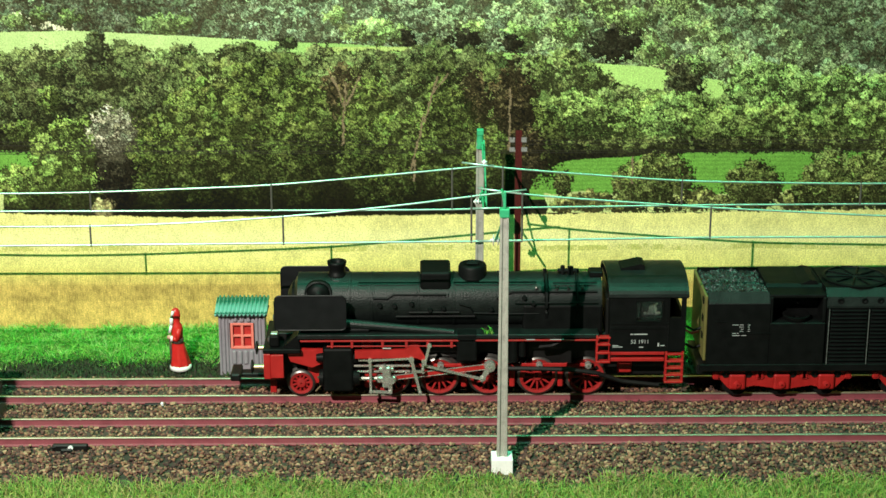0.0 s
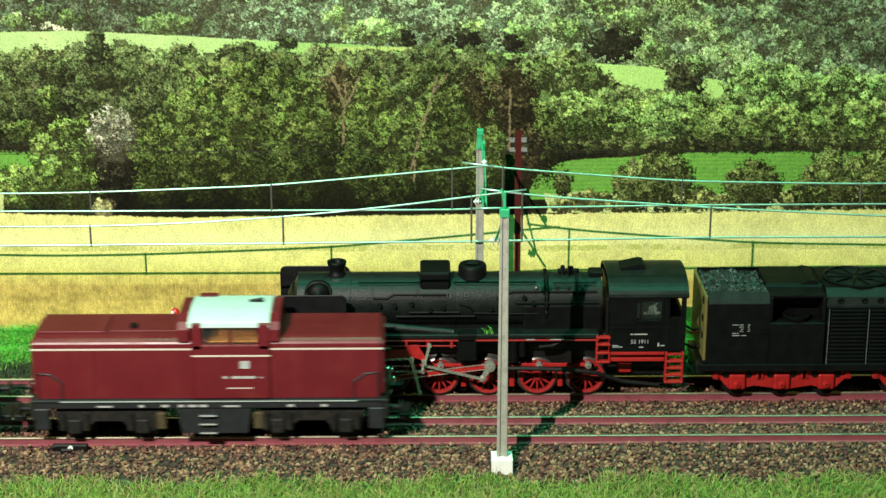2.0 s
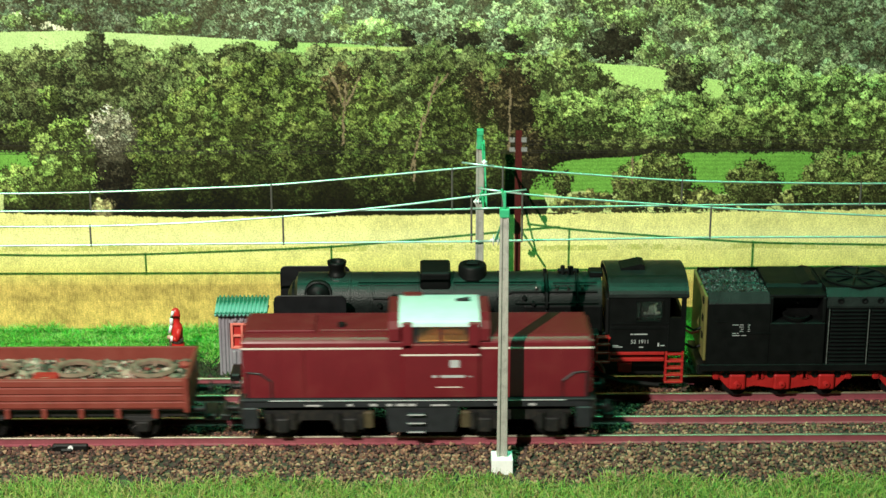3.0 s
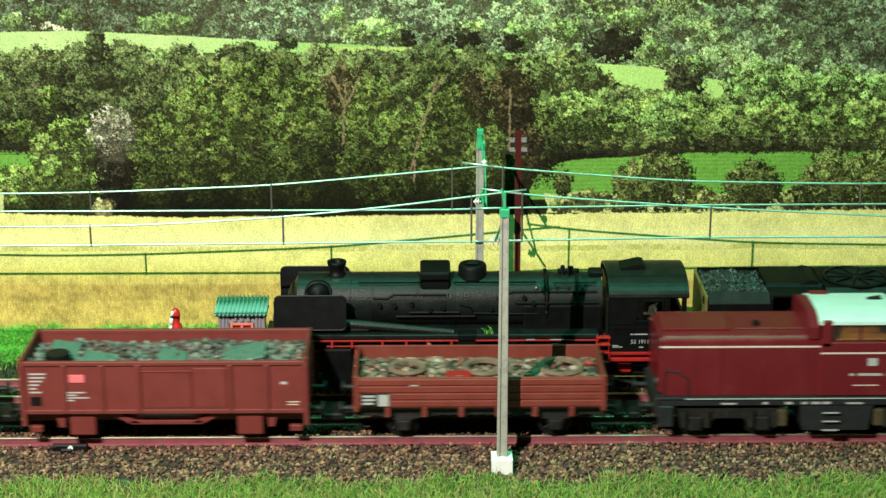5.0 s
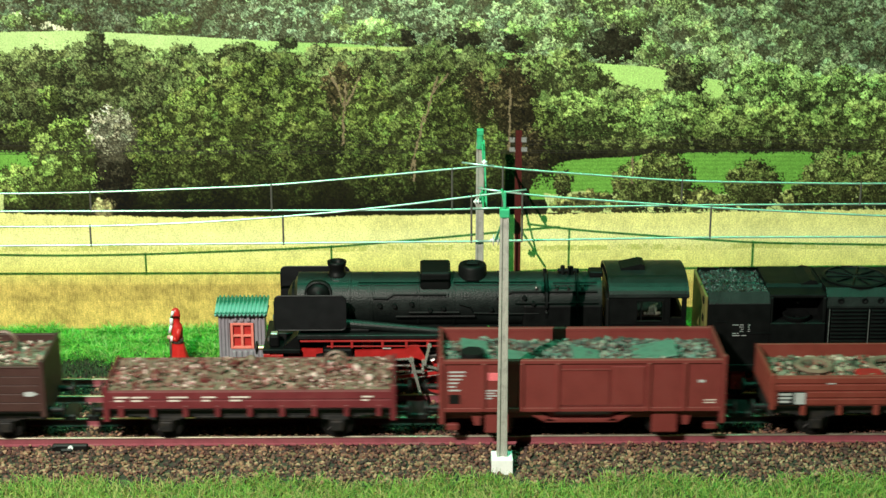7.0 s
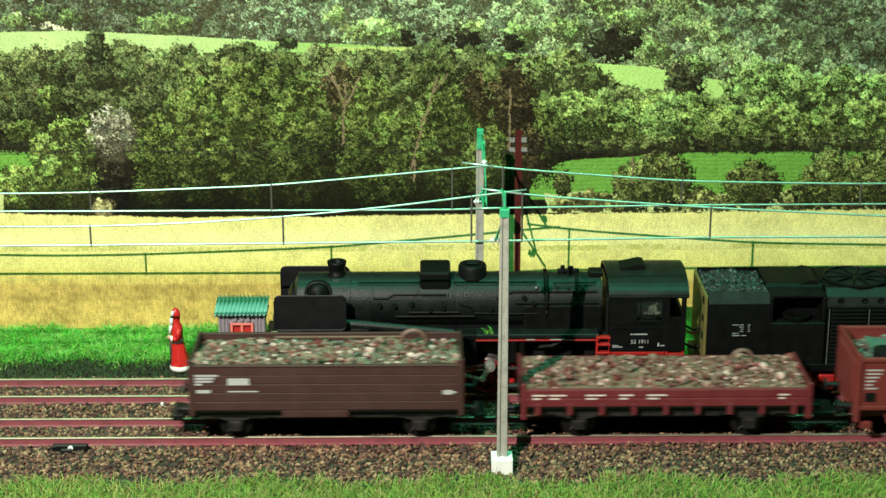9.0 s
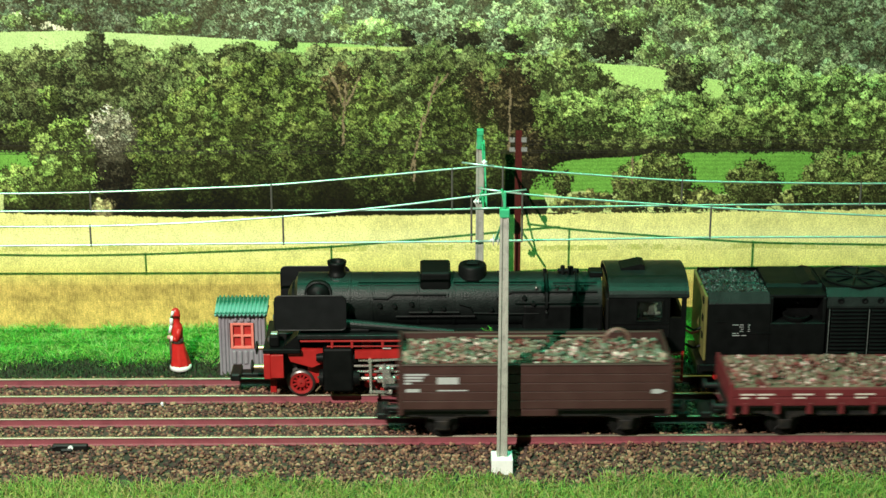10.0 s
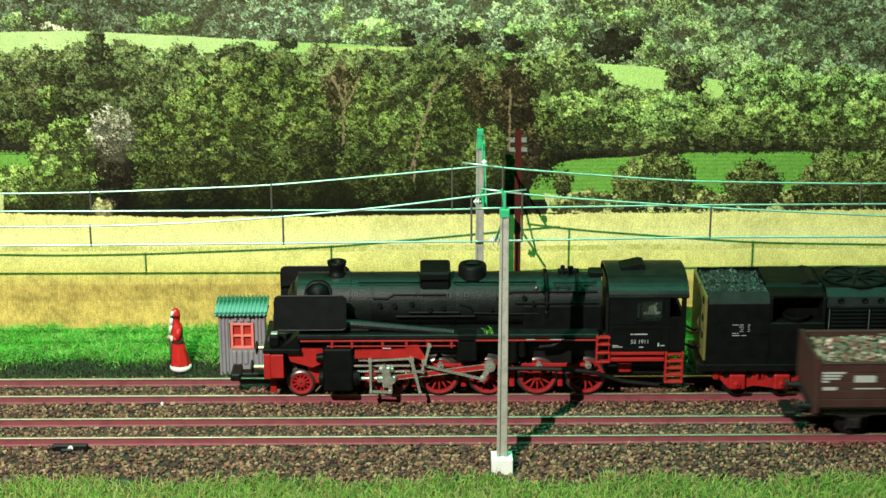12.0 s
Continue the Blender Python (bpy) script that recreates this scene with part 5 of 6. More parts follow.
def build_tender():
    t = thing("tender", (0, 39, 0), "black model condensing tender with coal, louvred sides and red bogies", "tender")
    sec = [(-16.8, 13.4), (16.8, 13.4), (16.8, 39.4), (14.0, 43.4), (13.2, 43.4), (13.2, 40.4), (-13.2, 40.4), (-13.2, 43.0), (-14.0, 43.0), (-16.8, 39.4)]
    part("bunker", sweep(sec, 107.2, 130.6), BLACK, t)
    # lighter green-tinted strip paints overhead light along the bunker's sloping top
    part("bunker_edge", sweep([(-16.9, 39.2), (-16.7, 39.6), (-14.0, 43.2), (-13.8, 42.9)], 107.4, 130.2), BOILER, t, "black sloping bunker edge with overhead green light tinted into its colour")
    part("bunker_front", box(106.2, 107.2, -15.6, 15.6, 16, 42.0, 0.2), LINER, t, "yellow-brown front plate")
    for z in (24, 31, 38):
        part("locker", box(105.8, 106.2, -13, -10.5, z, z + 2.4, 0.1), BLACK, t)
    rng = np.random.default_rng(8)
    n = 900
    x, y = rng.uniform(108, 130.4, n), rng.uniform(-12.8, 12.8, n)
    z = 40.5 + 1.2 * (1 - np.abs(x - 118) / 20) + 0.8 * rng.random(n)
    v, f = lumps(rng, np.stack([x, y, z], 1), rng.uniform(0.7, 1.3, n))
    part("coal_floor", box(107.4, 131.0, -13.1, 13.1, 39.5, 40.7, 0), COAL, t)
    coal = soup("coal", v * M - np.array([0, 0, 0]), f, COAL, "heap of dark coal lumps in the tender bunker", "coal")
    coal.location = Vector((0, 39, 0)) * M
    # recess behind the bunker with a curved hatch
    mid = [(-7.0, 13.4), (16.8, 13.4), (16.8, 41.4), (14.5, 43.4), (-5.5, 43.4), (-7.0, 42.4)]
    part("recess_wall", sweep(mid, 130.6, 151.8), BLACK, t)
    part("recess_floor", box(130.6, 151.8, -16.8, -7.0, 13.4, 31.6, 0.4), BLACK, t)
    part("recess_bowl", lathe([(1.0, 31.4), (4.4, 31.5), (5.0, 32.6), (5.2, 33.4), (4.6, 33.5), (1, 32.3)], 30, (141.4, -12.0, 0)), BLACK, t)
    part("recess_frame", box(130.6, 131.8, -16.6, -7.0, 31.6, 41.6, 0.4, box(150.4, 151.8, -16.6, -7.0, 31.6, 41.6, 0.4)), BLACK, t)
    part("recess_lid", box(130.6, 151.8, -15.6, -6.8, 41.0, 42.4, 0.4, seg=2), BLACK, t)
    part("recess_knob", lathe([(0.2, -1), (0.6, -0.7), (0.6, 0.3), (0.3, 0.6)], 10, (142.8, -7.2, 36.6), "y"), TYRE, t)
    # condenser with louvres and the fan cover
    rear = [(-15.6, 13.4), (16.8, 13.4), (16.8, 38.4), (15.2, 41.4), (12, 44.0), (-12, 44.0), (-15.4, 40.4), (-15.6, 38.0)]
    part("condenser", sweep(rear, 151.8, 214), BLACK, t)
    part("condenser_shoulder", sweep([(-16.2, 37.2), (-16.8, 37.4), (-16.8, 38.2), (-15.4, 41.4), (-12.5, 44.1), (-12, 43)], 151.8, 214), BOILER, t)
    for x in range(157, 214, 15):
        for k in (0, 9):
            part("eyelet", lathe([(0.5, -0.4), (1.1, -0.5), (1.3, 0.2), (0.9, 0.9)], 14, (x + k, -16.0, 40.0), "y"), BLACK, t)
    louvre = sweep([(-16.9, 0.0), (-15.7, 0.9), (-15.7, 1.15), (-16.9, 0.35)], 0, 13.6)
    first = None
    for col in range(4):
        x = 153.4 + col * 15
        part("louvre_post", box(x - 0.9, x - 0.2, -17.0, -15.6, 14.2, 37.6, 0.15), BLACK, t)
        part("post_rivets", box(x - 0.75, x - 0.45, -17.1, -17.0, 15, 37, 0), mat_rivet(), t)
        for k in range(15):
            if first is None:
                first = part("louvre", louvre, BLACK, t)
                ob = first
            else:
                ob = first.copy()
                scene.collection.objects.link(ob)
            ob.location = Vector((x + 0.2, 0, 14.6 + k * 1.53)) * M
    part("fan_ring", lathe([(12.4, 43.9), (12.6, 44.7), (11.4, 45.0), (11.0, 44.4), (10.8, 43.9)], 48, (165.5, -1, 0), "z", None, True), BLACK, t)
    part("fan_grid", lathe([(0.5, 43.9), (11.0, 44.0), (11.0, 44.3), (2.2, 44.4), (0.5, 45.0)], 48, (165.5, -1, 0)), BOILER, t)
    for k in range(10):
        a = k * math.tau / 10
        part("fan_spoke", rod((165.5 + 1.5 * math.cos(a), -1 + 1.5 * math.sin(a), 44.7), (165.5 + 11.4 * math.cos(a), -1 + 11.4 * math.sin(a), 44.7), 0.4, seg=6), BLACK, t)
    part("roof_step", sweep([(143.6, 43.3), (150.5, 43.3), (149.6, 44.5), (147.4, 44.9), (145.2, 43.9)], -6, 12, axis="y"), BLACK, t)
    part("sole_bar", box(104.6, 214, -17.2, -15.6, 12.2, 15.0, 0.2), BLACK, t)
    part("underframe", box(104.6, 214, -13, 13, 9.5, 13.4, 0.2), GREASY, t)
    for k, (x, w) in enumerate(((116.6, 4.2), (119.2, 1.6), (119.8, 1.0), (119.4, 1.4), (116.6, 2.8), (116.6, 5.4))):
        part("inscription", bars(x, 31.0 - k * 0.85, (w * 0.55,), -16.85, 0.2, 1, bars(x + w * 0.65, 31.0 - k * 0.85, (w * 0.35,), -16.85, 0.2)), PRINT, t)
    part("inscription", bars(122.4, 31.0, (0.9, 0.7, 0.9, 0.8), -16.85, 0.2, 0.85), PRINT, t)
    part("handrail", box(119, 131, -17.1, -16.8, 27.4, 27.7, 0, box(110, 114, -17.1, -16.8, 32, 32.3, 0)), BLACK, t)
    for x0 in (111.5, 172.5):
        b = part("bogie", sweep([(x0, 11.8), (x0 + 51, 11.8), (x0 + 50.6, 8.6), (x0 + 46, 4.0), (x0 + 43.5, 3.4), (x0 + 37, 5.0), (x0 + 30.5, 4.0), (x0 + 27, 3.2), (x0 + 22, 4.0), (x0 + 15, 5.0), (x0 + 8, 3.4), (x0 + 5, 4.2), (x0 + 1, 8.6)], -13.6, -11.6, axis="y"), RED, t, "red cast bogie frame")
        for k in (8.5, 25.5, 42.5):
            part("axle_box", box(x0 + k - 3.2, x0 + k + 3.2, -14.8, -13.4, 3.6, 10.0, 0.8, seg=2), RED, b)
            part("axle_cap", lathe([(0.4, -0.7), (1.3, -0.5), (1.6, 0.4), (1, 0.9)], 14, (x0 + k, -14.9, 5.8), "y"), RED, b)
            for dx in (-8.2, 8.2):
                part("spring", box(x0 + k + dx - 1.4, x0 + k + dx + 1.4, -14.4, -13.5, 7.8, 11.4, 0.6), RED, b)
                part("frame_hole", lathe([(0.4, -0.1), (1.5, 0.0), (1.5, 0.6), (0.4, 0.6)], 14, (x0 + k + dx * 0.52, -13.7, 9.6), "y"), GREASY, b)
            for y in (-9.7, 9.7):
                part("wheel", lathe([(1, -1.3), (5.0, -1.2), (5.0, 0.8), (5.6, 0.9), (5.6, 1.4), (1, 1.4)] if y < 0 else [(1, -1.4), (5.6, -1.4), (5.6, -0.9), (5.0, -0.8), (5.0, 1.2), (1, 1.3)], 28, (x0 + k, y, 5.0), "y"), GREASY, t)
            part("axle", rod((x0 + k, -9, 5), (x0 + k, 9, 5), 1.0), GREASY, t)


def mat_rivet():
    if "rivet" not in ONCE:
        ONCE["rivet"] = mat("rivet_line", (0.10, 0.105, 0.10), 0.5, 0, 0.7, 0.8, 0.2)
    return ONCE["rivet"]


build_steam()
build_tender()


# ---- the goods train on the near track ----
SPEED = 74.5                       # mm per second
ROWS = [k / 10 for k in range(121)]
RIDERS = []                        # (thing, place at 0 s)
ROLLING = []                       # (wheelset, x in its thing, radius)


def ride(ob, x):
    RIDERS.append((ob, x))
    ob.location = Vector((x, 0, 0)) * M


def wheelset(parent, x, r, spokes=True, material=None):
    """Two wheels and their axle, which turn together."""
    w = new("wheelset")
    w.parent = parent
    w.location = Vector((x, 0, r)) * M
    for s in (-1, 1):
        y0 = s * 9.6
        prof = [(0.6, y0 + s * 0.5), (1.2, y0 + s * 0.5), (1.5, y0), (r - 1.3, y0 - s * 0.4), (r - 1.0, y0), (r, y0 - s * 0.1), (r, y0 - s * 2.0), (r + 0.8, y0 - s * 2.1), (r + 0.8, y0 - s * 2.6), (0.6, y0 - s * 2.6)]
        part("wheel", lathe(prof, 28, (0, 0, 0), "y"), material or GREASY, w)
        for k in range(4):
            a = k * math.tau / 4
            part("wheel_rib", rod((1.2 * math.cos(a), y0 - s * 0.1, 1.2 * math.sin(a)), ((r - 1.3) * math.cos(a), y0 - s * 0.1, (r - 1.3) * math.sin(a)), 0.45, seg=6), BOGIE, w)
    part("axle", rod((0, -9.4, 0), (0, 9.4, 0), 0.9), GREASY, w)
    ROLLING.append((w, x, r))
    return w


def buffers(t, half, z=11.6, material=None):
    for e in (-1, 1):
        for y in (-10, 10):
            b = part("buffer", rod((e * half, y, z), (e * (half + 4.6), y, z), 1.4, 1.0, 14), material or GREASY, t)
            part("buffer_head", lathe([(0.5, e * (half + 5.7)), (2.7, e * (half + 5.4)), (2.8, e * (half + 4.8)), (0.8, e * (half + 4.4))], 20, (0, y, z), "x"), GREASY, b)
        hook = box(min(e * (half - 4), e * (half + 5)), max(e * (half - 4), e * (half + 5)), -1.8, 1.8, 5.2, 6.8, 0.3)
        hook = box(min(e * (half + 4), e * (half + 8.6)), max(e * (half + 4), e * (half + 8.6)), -6.0, 6.0, 5.0, 7.6, 0.5, hook)
        part("coupling", hook, GREASY, t, "black plastic loop coupling")


def spring_gear(t, x, material, box_material=None):
    """Axle guard, leaf spring and axle box on both sides."""
    for s in (-1, 1):
        y = s * 12.0
        g = part("axle_guard", sweep([(x - 5.5, 12.5), (x + 5.5, 12.5), (x + 3.0, 8.5), (x + 2.4, 4.0), (x - 2.4, 4.0), (x - 3.0, 8.5)], y - 0.5, y + 0.5, axis="y"), material, t)
        for k in range(4):
            part("leaf_spring", box(x - 9 + k * 2, x + 9 - k * 2, y + s * 0.4 - 0.7, y + s * 0.4 + 0.7, 9.6 - k * 0.55, 10.1 - k * 0.55, 0.1), material, g)
        part("axle_box", box(x - 2.2, x + 2.2, y + s * 0.3 - 1.2, y + s * 0.3 + 1.2, 4.0, 8.0, 0.5, seg=2), box_material or material, g)


def open_wagon(length, z0, z1, material, label, under, wall=1.0, end_rise=0.0, half_w=16.3):
    t = thing("open_wagon", (0, 0, 0), label, "goods wagon", "goods wagons")
    h = length / 2
    part("floor", box(-h, h, -half_w + 0.6, half_w - 0.6, z0 - 0.8, z0 + 0.6, 0.2), under, t)
    for s in (-1, 1):
        a, b = sorted((s * half_w, s * (half_w - wall)))
        part("side", box(-h, h, a, b, z0, z1, 0.15), material, t)
    for e in (-1, 1):
        a, b = sorted((e * h, e * (h - wall)))
        part("end", box(a, b, -half_w + wall, half_w - wall, z0, z1 + end_rise, 0.15), material, t)
    part("underframe", box(-h + 1, h - 1, -8, 8, 8.2, z0 - 0.8, 0.3), GREASY, t)
    for s in (-1, 1):
        part("sole_bar", box(-h + 0.5, h - 0.5, s * 12.4 - 0.7, s * 12.4 + 0.7, z0 - 4.2, z0 - 0.8, 0.2), under, t)
    part("headstock", box(-h, -h + 1.4, -14.6, 14.6, 9.4, z0 - 0.8, 0.2), under, t)
    part("headstock", box(h - 1.4, h, -14.6, 14.6, 9.4, z0 - 0.8, 0.2), under, t)
    buffers(t, h)
    return t


def load(name, seed, length, z, n, size, material, label, heap, half_w=14.6):
    rng = np.random.default_rng(seed)
    h = length / 2 - 1.6
    x, y = rng.uniform(-h, h, n), rng.uniform(-half_w, half_w, n)
    top = z + heap * (0.55 + 0.45 * np.sin(x * 0.13 + seed) * np.sin(y * 0.2 + seed * 2)) * np.clip((half_w + 1 - np.abs(y)) / 5, 0.25, 1)
    s = size * rng.uniform(0.45, 1.2, n) * np.where(rng.random(n) < 0.09, rng.uniform(1.5, 2.3, n), 1)
    v, f = lumps(rng, np.stack([x, y, top + rng.uniform(-0.4, 0.5, n)], 1), s, 0.7)
    return soup(name, v * M, f, material, label, "wagon load")


def load_bed(ob, length, z, material, half_w=15.0):
    part("load_bed", box(-length / 2 + 1.3, length / 2 - 1.3, -half_w, half_w, z - 1.2, z + 0.2, 0.2), material, ob)


def build_diesel():
    t = thing("diesel_locomotive", (0, 0, 0), "dark red model diesel locomotive with cream stripe and grey-white cab roof", "locomotive")
    # hoods: rounded top edges; the long hood behind, the short one in front
    def hood(x0, x1, top, half):
        sec = [(-half, 17.6), (half, 17.6), (half, top - 2.8)] + arc(half - 4.0, top - 2.8, 4.0, 2.8, 0, 84, 6) + arc(-half + 4.0, top - 2.8, 4.0, 2.8, 96, 180, 6)
        bm = sweep(sec, x0, x1)
        bmesh.ops.bevel(bm, geom=[e for e in bm.edges if abs(e.verts[0].co.x - e.verts[1].co.x) < 0.01 and abs(e.verts[0].co.x) > 55], offset=1.2, segments=2, affect="EDGES")
        return bm
    body = part("long_hood", hood(-62.5, 0.5, 40.4, 14.4), DIESEL_RED, t, "dark red long hood")
    part("short_hood", hood(20.5, 62.5, 40.4, 14.4), DIESEL_RED, t, "dark red short hood")
    part("hood_cover", box(-61.0, -36.5, -8.6, 8.6, 40.2, 41.2, 0.4, seg=2), DIESEL_RED, body)
    part("hood_cover", box(-35.0, -5.0, -7.5, 7.5, 40.2, 40.9, 0.3), DIESEL_RED, body)
    part("exhaust", lathe([(1.0, 40.6), (1.4, 40.8), (1.4, 42.2), (0.9, 42.2), (0.8, 41.2)], 16, (-27, -4, 0)), GREASY, body)
    for x0, x1 in ((-62.6, -5.4), (22.4, 62.6)):
        for s in (-1, 1):
            part("stripe", box(x0, x1, s * 14.45 - 0.12, s * 14.45 + 0.12, 36.0, 36.65, 0.05), CREAM, t, "cream stripe")
    part("stripe", box(-5.4, 22.4, -15.5, -15.3, 33.8, 34.4, 0.05), CREAM, t, "cream stripe")
    for x in (-57, -49, -41, -33, -25, -17, -9, 28, 36, 44, 52):
        part("door_seam", box(x - 0.12, x + 0.12, -14.52, -14.42, 19, 35.6, 0), DIESEL_RED, body)
    for x in (-40.6, 18.2):
        part("body_step", box(x, x + 0.5, -14.7, -14.4, 18, 36, 0.1), DIESEL_RED, body)
    # cab
    c = part("cab", box(-5.4, 22.4, -15.4, 15.4, 17.4, 38.4, 0.6), DIESEL_RED, t, "dark red cab")
    for x0, x1, y0, y1 in ((-5.4, -1.5, -15.4, -13.6), (18.2, 22.4, -15.4, -13.6), (-5.4, -1.5, 13.6, 15.4), (18.2, 22.4, 13.6, 15.4)):
        part("cab_pillar", box(x0, x1, y0, y1, 36.3, 46.2, 0.4), DIESEL_RED, c)
    for s in (-1, 1):
        part("cab_end", sweep([(-15.0, 43.8), (-13.0, 46.2), (-8, 47.8), (8, 47.8), (13, 46.2), (15.0, 43.8), (15.0, 39.4), (-15.0, 39.4)], 22.2 if s > 0 else -6.2, 25.8 if s > 0 else -10.0), DIESEL_RED, c, "dark red flared roof end")
        part("end_window", box(22.0 if s > 0 else -5.2, 22.4 if s > 0 else -5.0, -11, 11, 37.5, 41.5, 0.1), WINDOW_DARK, c)
    part("cab_interior", box(-4.5, 21.5, -13.2, 13.2, 38.3, 38.9, 0.2), ORANGE, c, "orange-brown cab interior")
    part("driver_desk", box(3, 17, -8, 8, 38.8, 41.6, 0.8, seg=2), ORANGE, c)
    part("cab_window", box(-1.5, 18.2, -15.1, -14.8, 38.5, 44.0, 0), GLASS, c)
    part("window_post", box(8.0, 8.9, -15.3, -14.6, 36.5, 44, 0.1), DIESEL_RED, c)
    roof = [(-15.4, 44.8), (-15.2, 45.8)] + arc(0, 45.6, 14.4, 2.7, 172, 8, 14) + [(15.2, 45.8), (15.4, 44.8), (14.4, 44.8)] + arc(0, 44.9, 13.6, 2.4, 8, 172, 14) + [(-14.4, 44.8)]
    part("cab_roof", sweep(roof, -6.4, 22.3), DIESEL_ROOF, t, "glossy grey-white cab roof")
    part("horn", rod((14, 2, 48.6), (19, 2, 49.0), 0.5, 0.9, 12), GREASY, t)
    part("roof_hatch", box(-5, 2, 9, 13, 46.2, 48.0, 0.3), DIESEL_RED, t)
    # running plate, frame, tank, ladders
    part("frame", box(-62.0, 62.0, -15.4, 15.4, 14.0, 16.6, 0.3), FRAME_GREY, t, "dark grey underframe")
    part("frame_edge", box(-53.0, 53.0, -16.0, -15.3, 16.7, 17.1, 0.1), PRINT, t, "white edge line")
    part("running_plate", box(-62.4, 62.4, -15.9, 15.9, 16.6, 17.4, 0.1), FRAME_GREY, t)
    part("fuel_tank", sweep([(-11.5, 14), (15, 14), (13.6, 4.2), (-10, 4.2)], -14.8, 14.8, axis="y"), FRAME_GREY, t)
    for x, w in ((-40, 5.5), (-25, 1.8), (-17, 2.6), (-11, 2.0), (-7.5, 3.2), (-3.5, 3.0), (5, 6.0), (28, 2.4), (40, 2.4)):
        part("inscription", box(x, x + w, -15.5, -15.38, 14.6, 15.5 if w < 5 else 15.2, 0), PRINT, t)
    for z in (4.6, 8.0, 11.3):
        part("ladder_rung", box(-3.4, 2.6, -16.4, -14.7, z, z + 0.7, 0.1), FRAME_GREY, t)
        part("rung_edge", box(-3.4, 2.6, -16.5, -16.38, z, z + 0.5, 0), PRINT, t)
    for e in (-1, 1):
        x = e * 60.5
        for y in (-14.8, 14.8):
            part("end_handrail", tube([(e * 52, y, 17), (e * 52, y, 24), (e * 56, y, 27), (x, y, 27.5), (x, y, 17)], 0.35), FRAME_GREY, t)
        part("end_ladder", box(min(e * 57, e * 62.5), max(e * 57, e * 62.5), -16.0, -14.0, 6.0, 14.2, 0.4), FRAME_GREY, t)
        part("buffer_beam", box(min(e * 62, e * 64), max(e * 62, e * 64), -15, 15, 9.5, 17, 0.3), BOGIE, t)
        part("end_lamp", lathe([(0.3, e * 62.4), (1.5, e * 62.7), (1.6, e * 63.4), (0.3, e * 63.6)], 14, (0, -9, 21), "x"), TYRE, t)
        bx = e * 36.5
        b = part("bogie", sweep([(bx - 19, 12.4), (bx + 19, 12.4), (bx + 18, 8.0), (bx + 13, 5.0), (bx + 8, 5.2), (bx + 5, 8.4), (bx - 5, 8.4), (bx - 8, 5.2), (bx - 13, 5.0), (bx - 18, 8.0)], -13.4, 13.4, axis="y"), BOGIE, t, "black bogie frame with brown dirt")
        for dx in (-12.2, 12.2):
            part("axle_box", box(bx + dx - 2.4, bx + dx + 2.4, -14.6, -13.2, 3.8, 9.4, 0.6, seg=2), BOGIE, b)
            for q in (-4.2, 4.2):
                part("spring", rod((bx + dx + q, -14, 5.4), (bx + dx + q, -14, 11.4), 1.2, seg=10), BOGIE, b)
            wheelset(t, bx + dx, 5.5)
        part("sand_box", box(bx - e * 19 - 1.8, bx - e * 19 + 1.8, -14.8, -12.4, 5.5, 12.0, 0.5), mat_once("sand_box_tan"), b, "tan sand box")
    buffers(t, 63.5, 12.0)
    # printed emblem and number, unreadable
    m = box(11.6, 15.0, -15.5, -15.38, 29.4, 32.2, 0.2)
    part("emblem", m, PRINT, t, "pale square emblem")
    part("inscription", bars(5.4, 26.4, (1.6,), -15.45, 0.9), PRINT, t)
    part("inscription", bars(8.4, 26.4, (8.6,), -15.45, 0.9), PRINT, t)
    part("inscription", bars(18.6, 26.2, (0.8,), -15.45, 0.6), PRINT, t)
    part("inscription", bars(6.8, 22.0, (9.2,), -15.45, 0.35), CREAM, t)
    ride(t, -225.4)


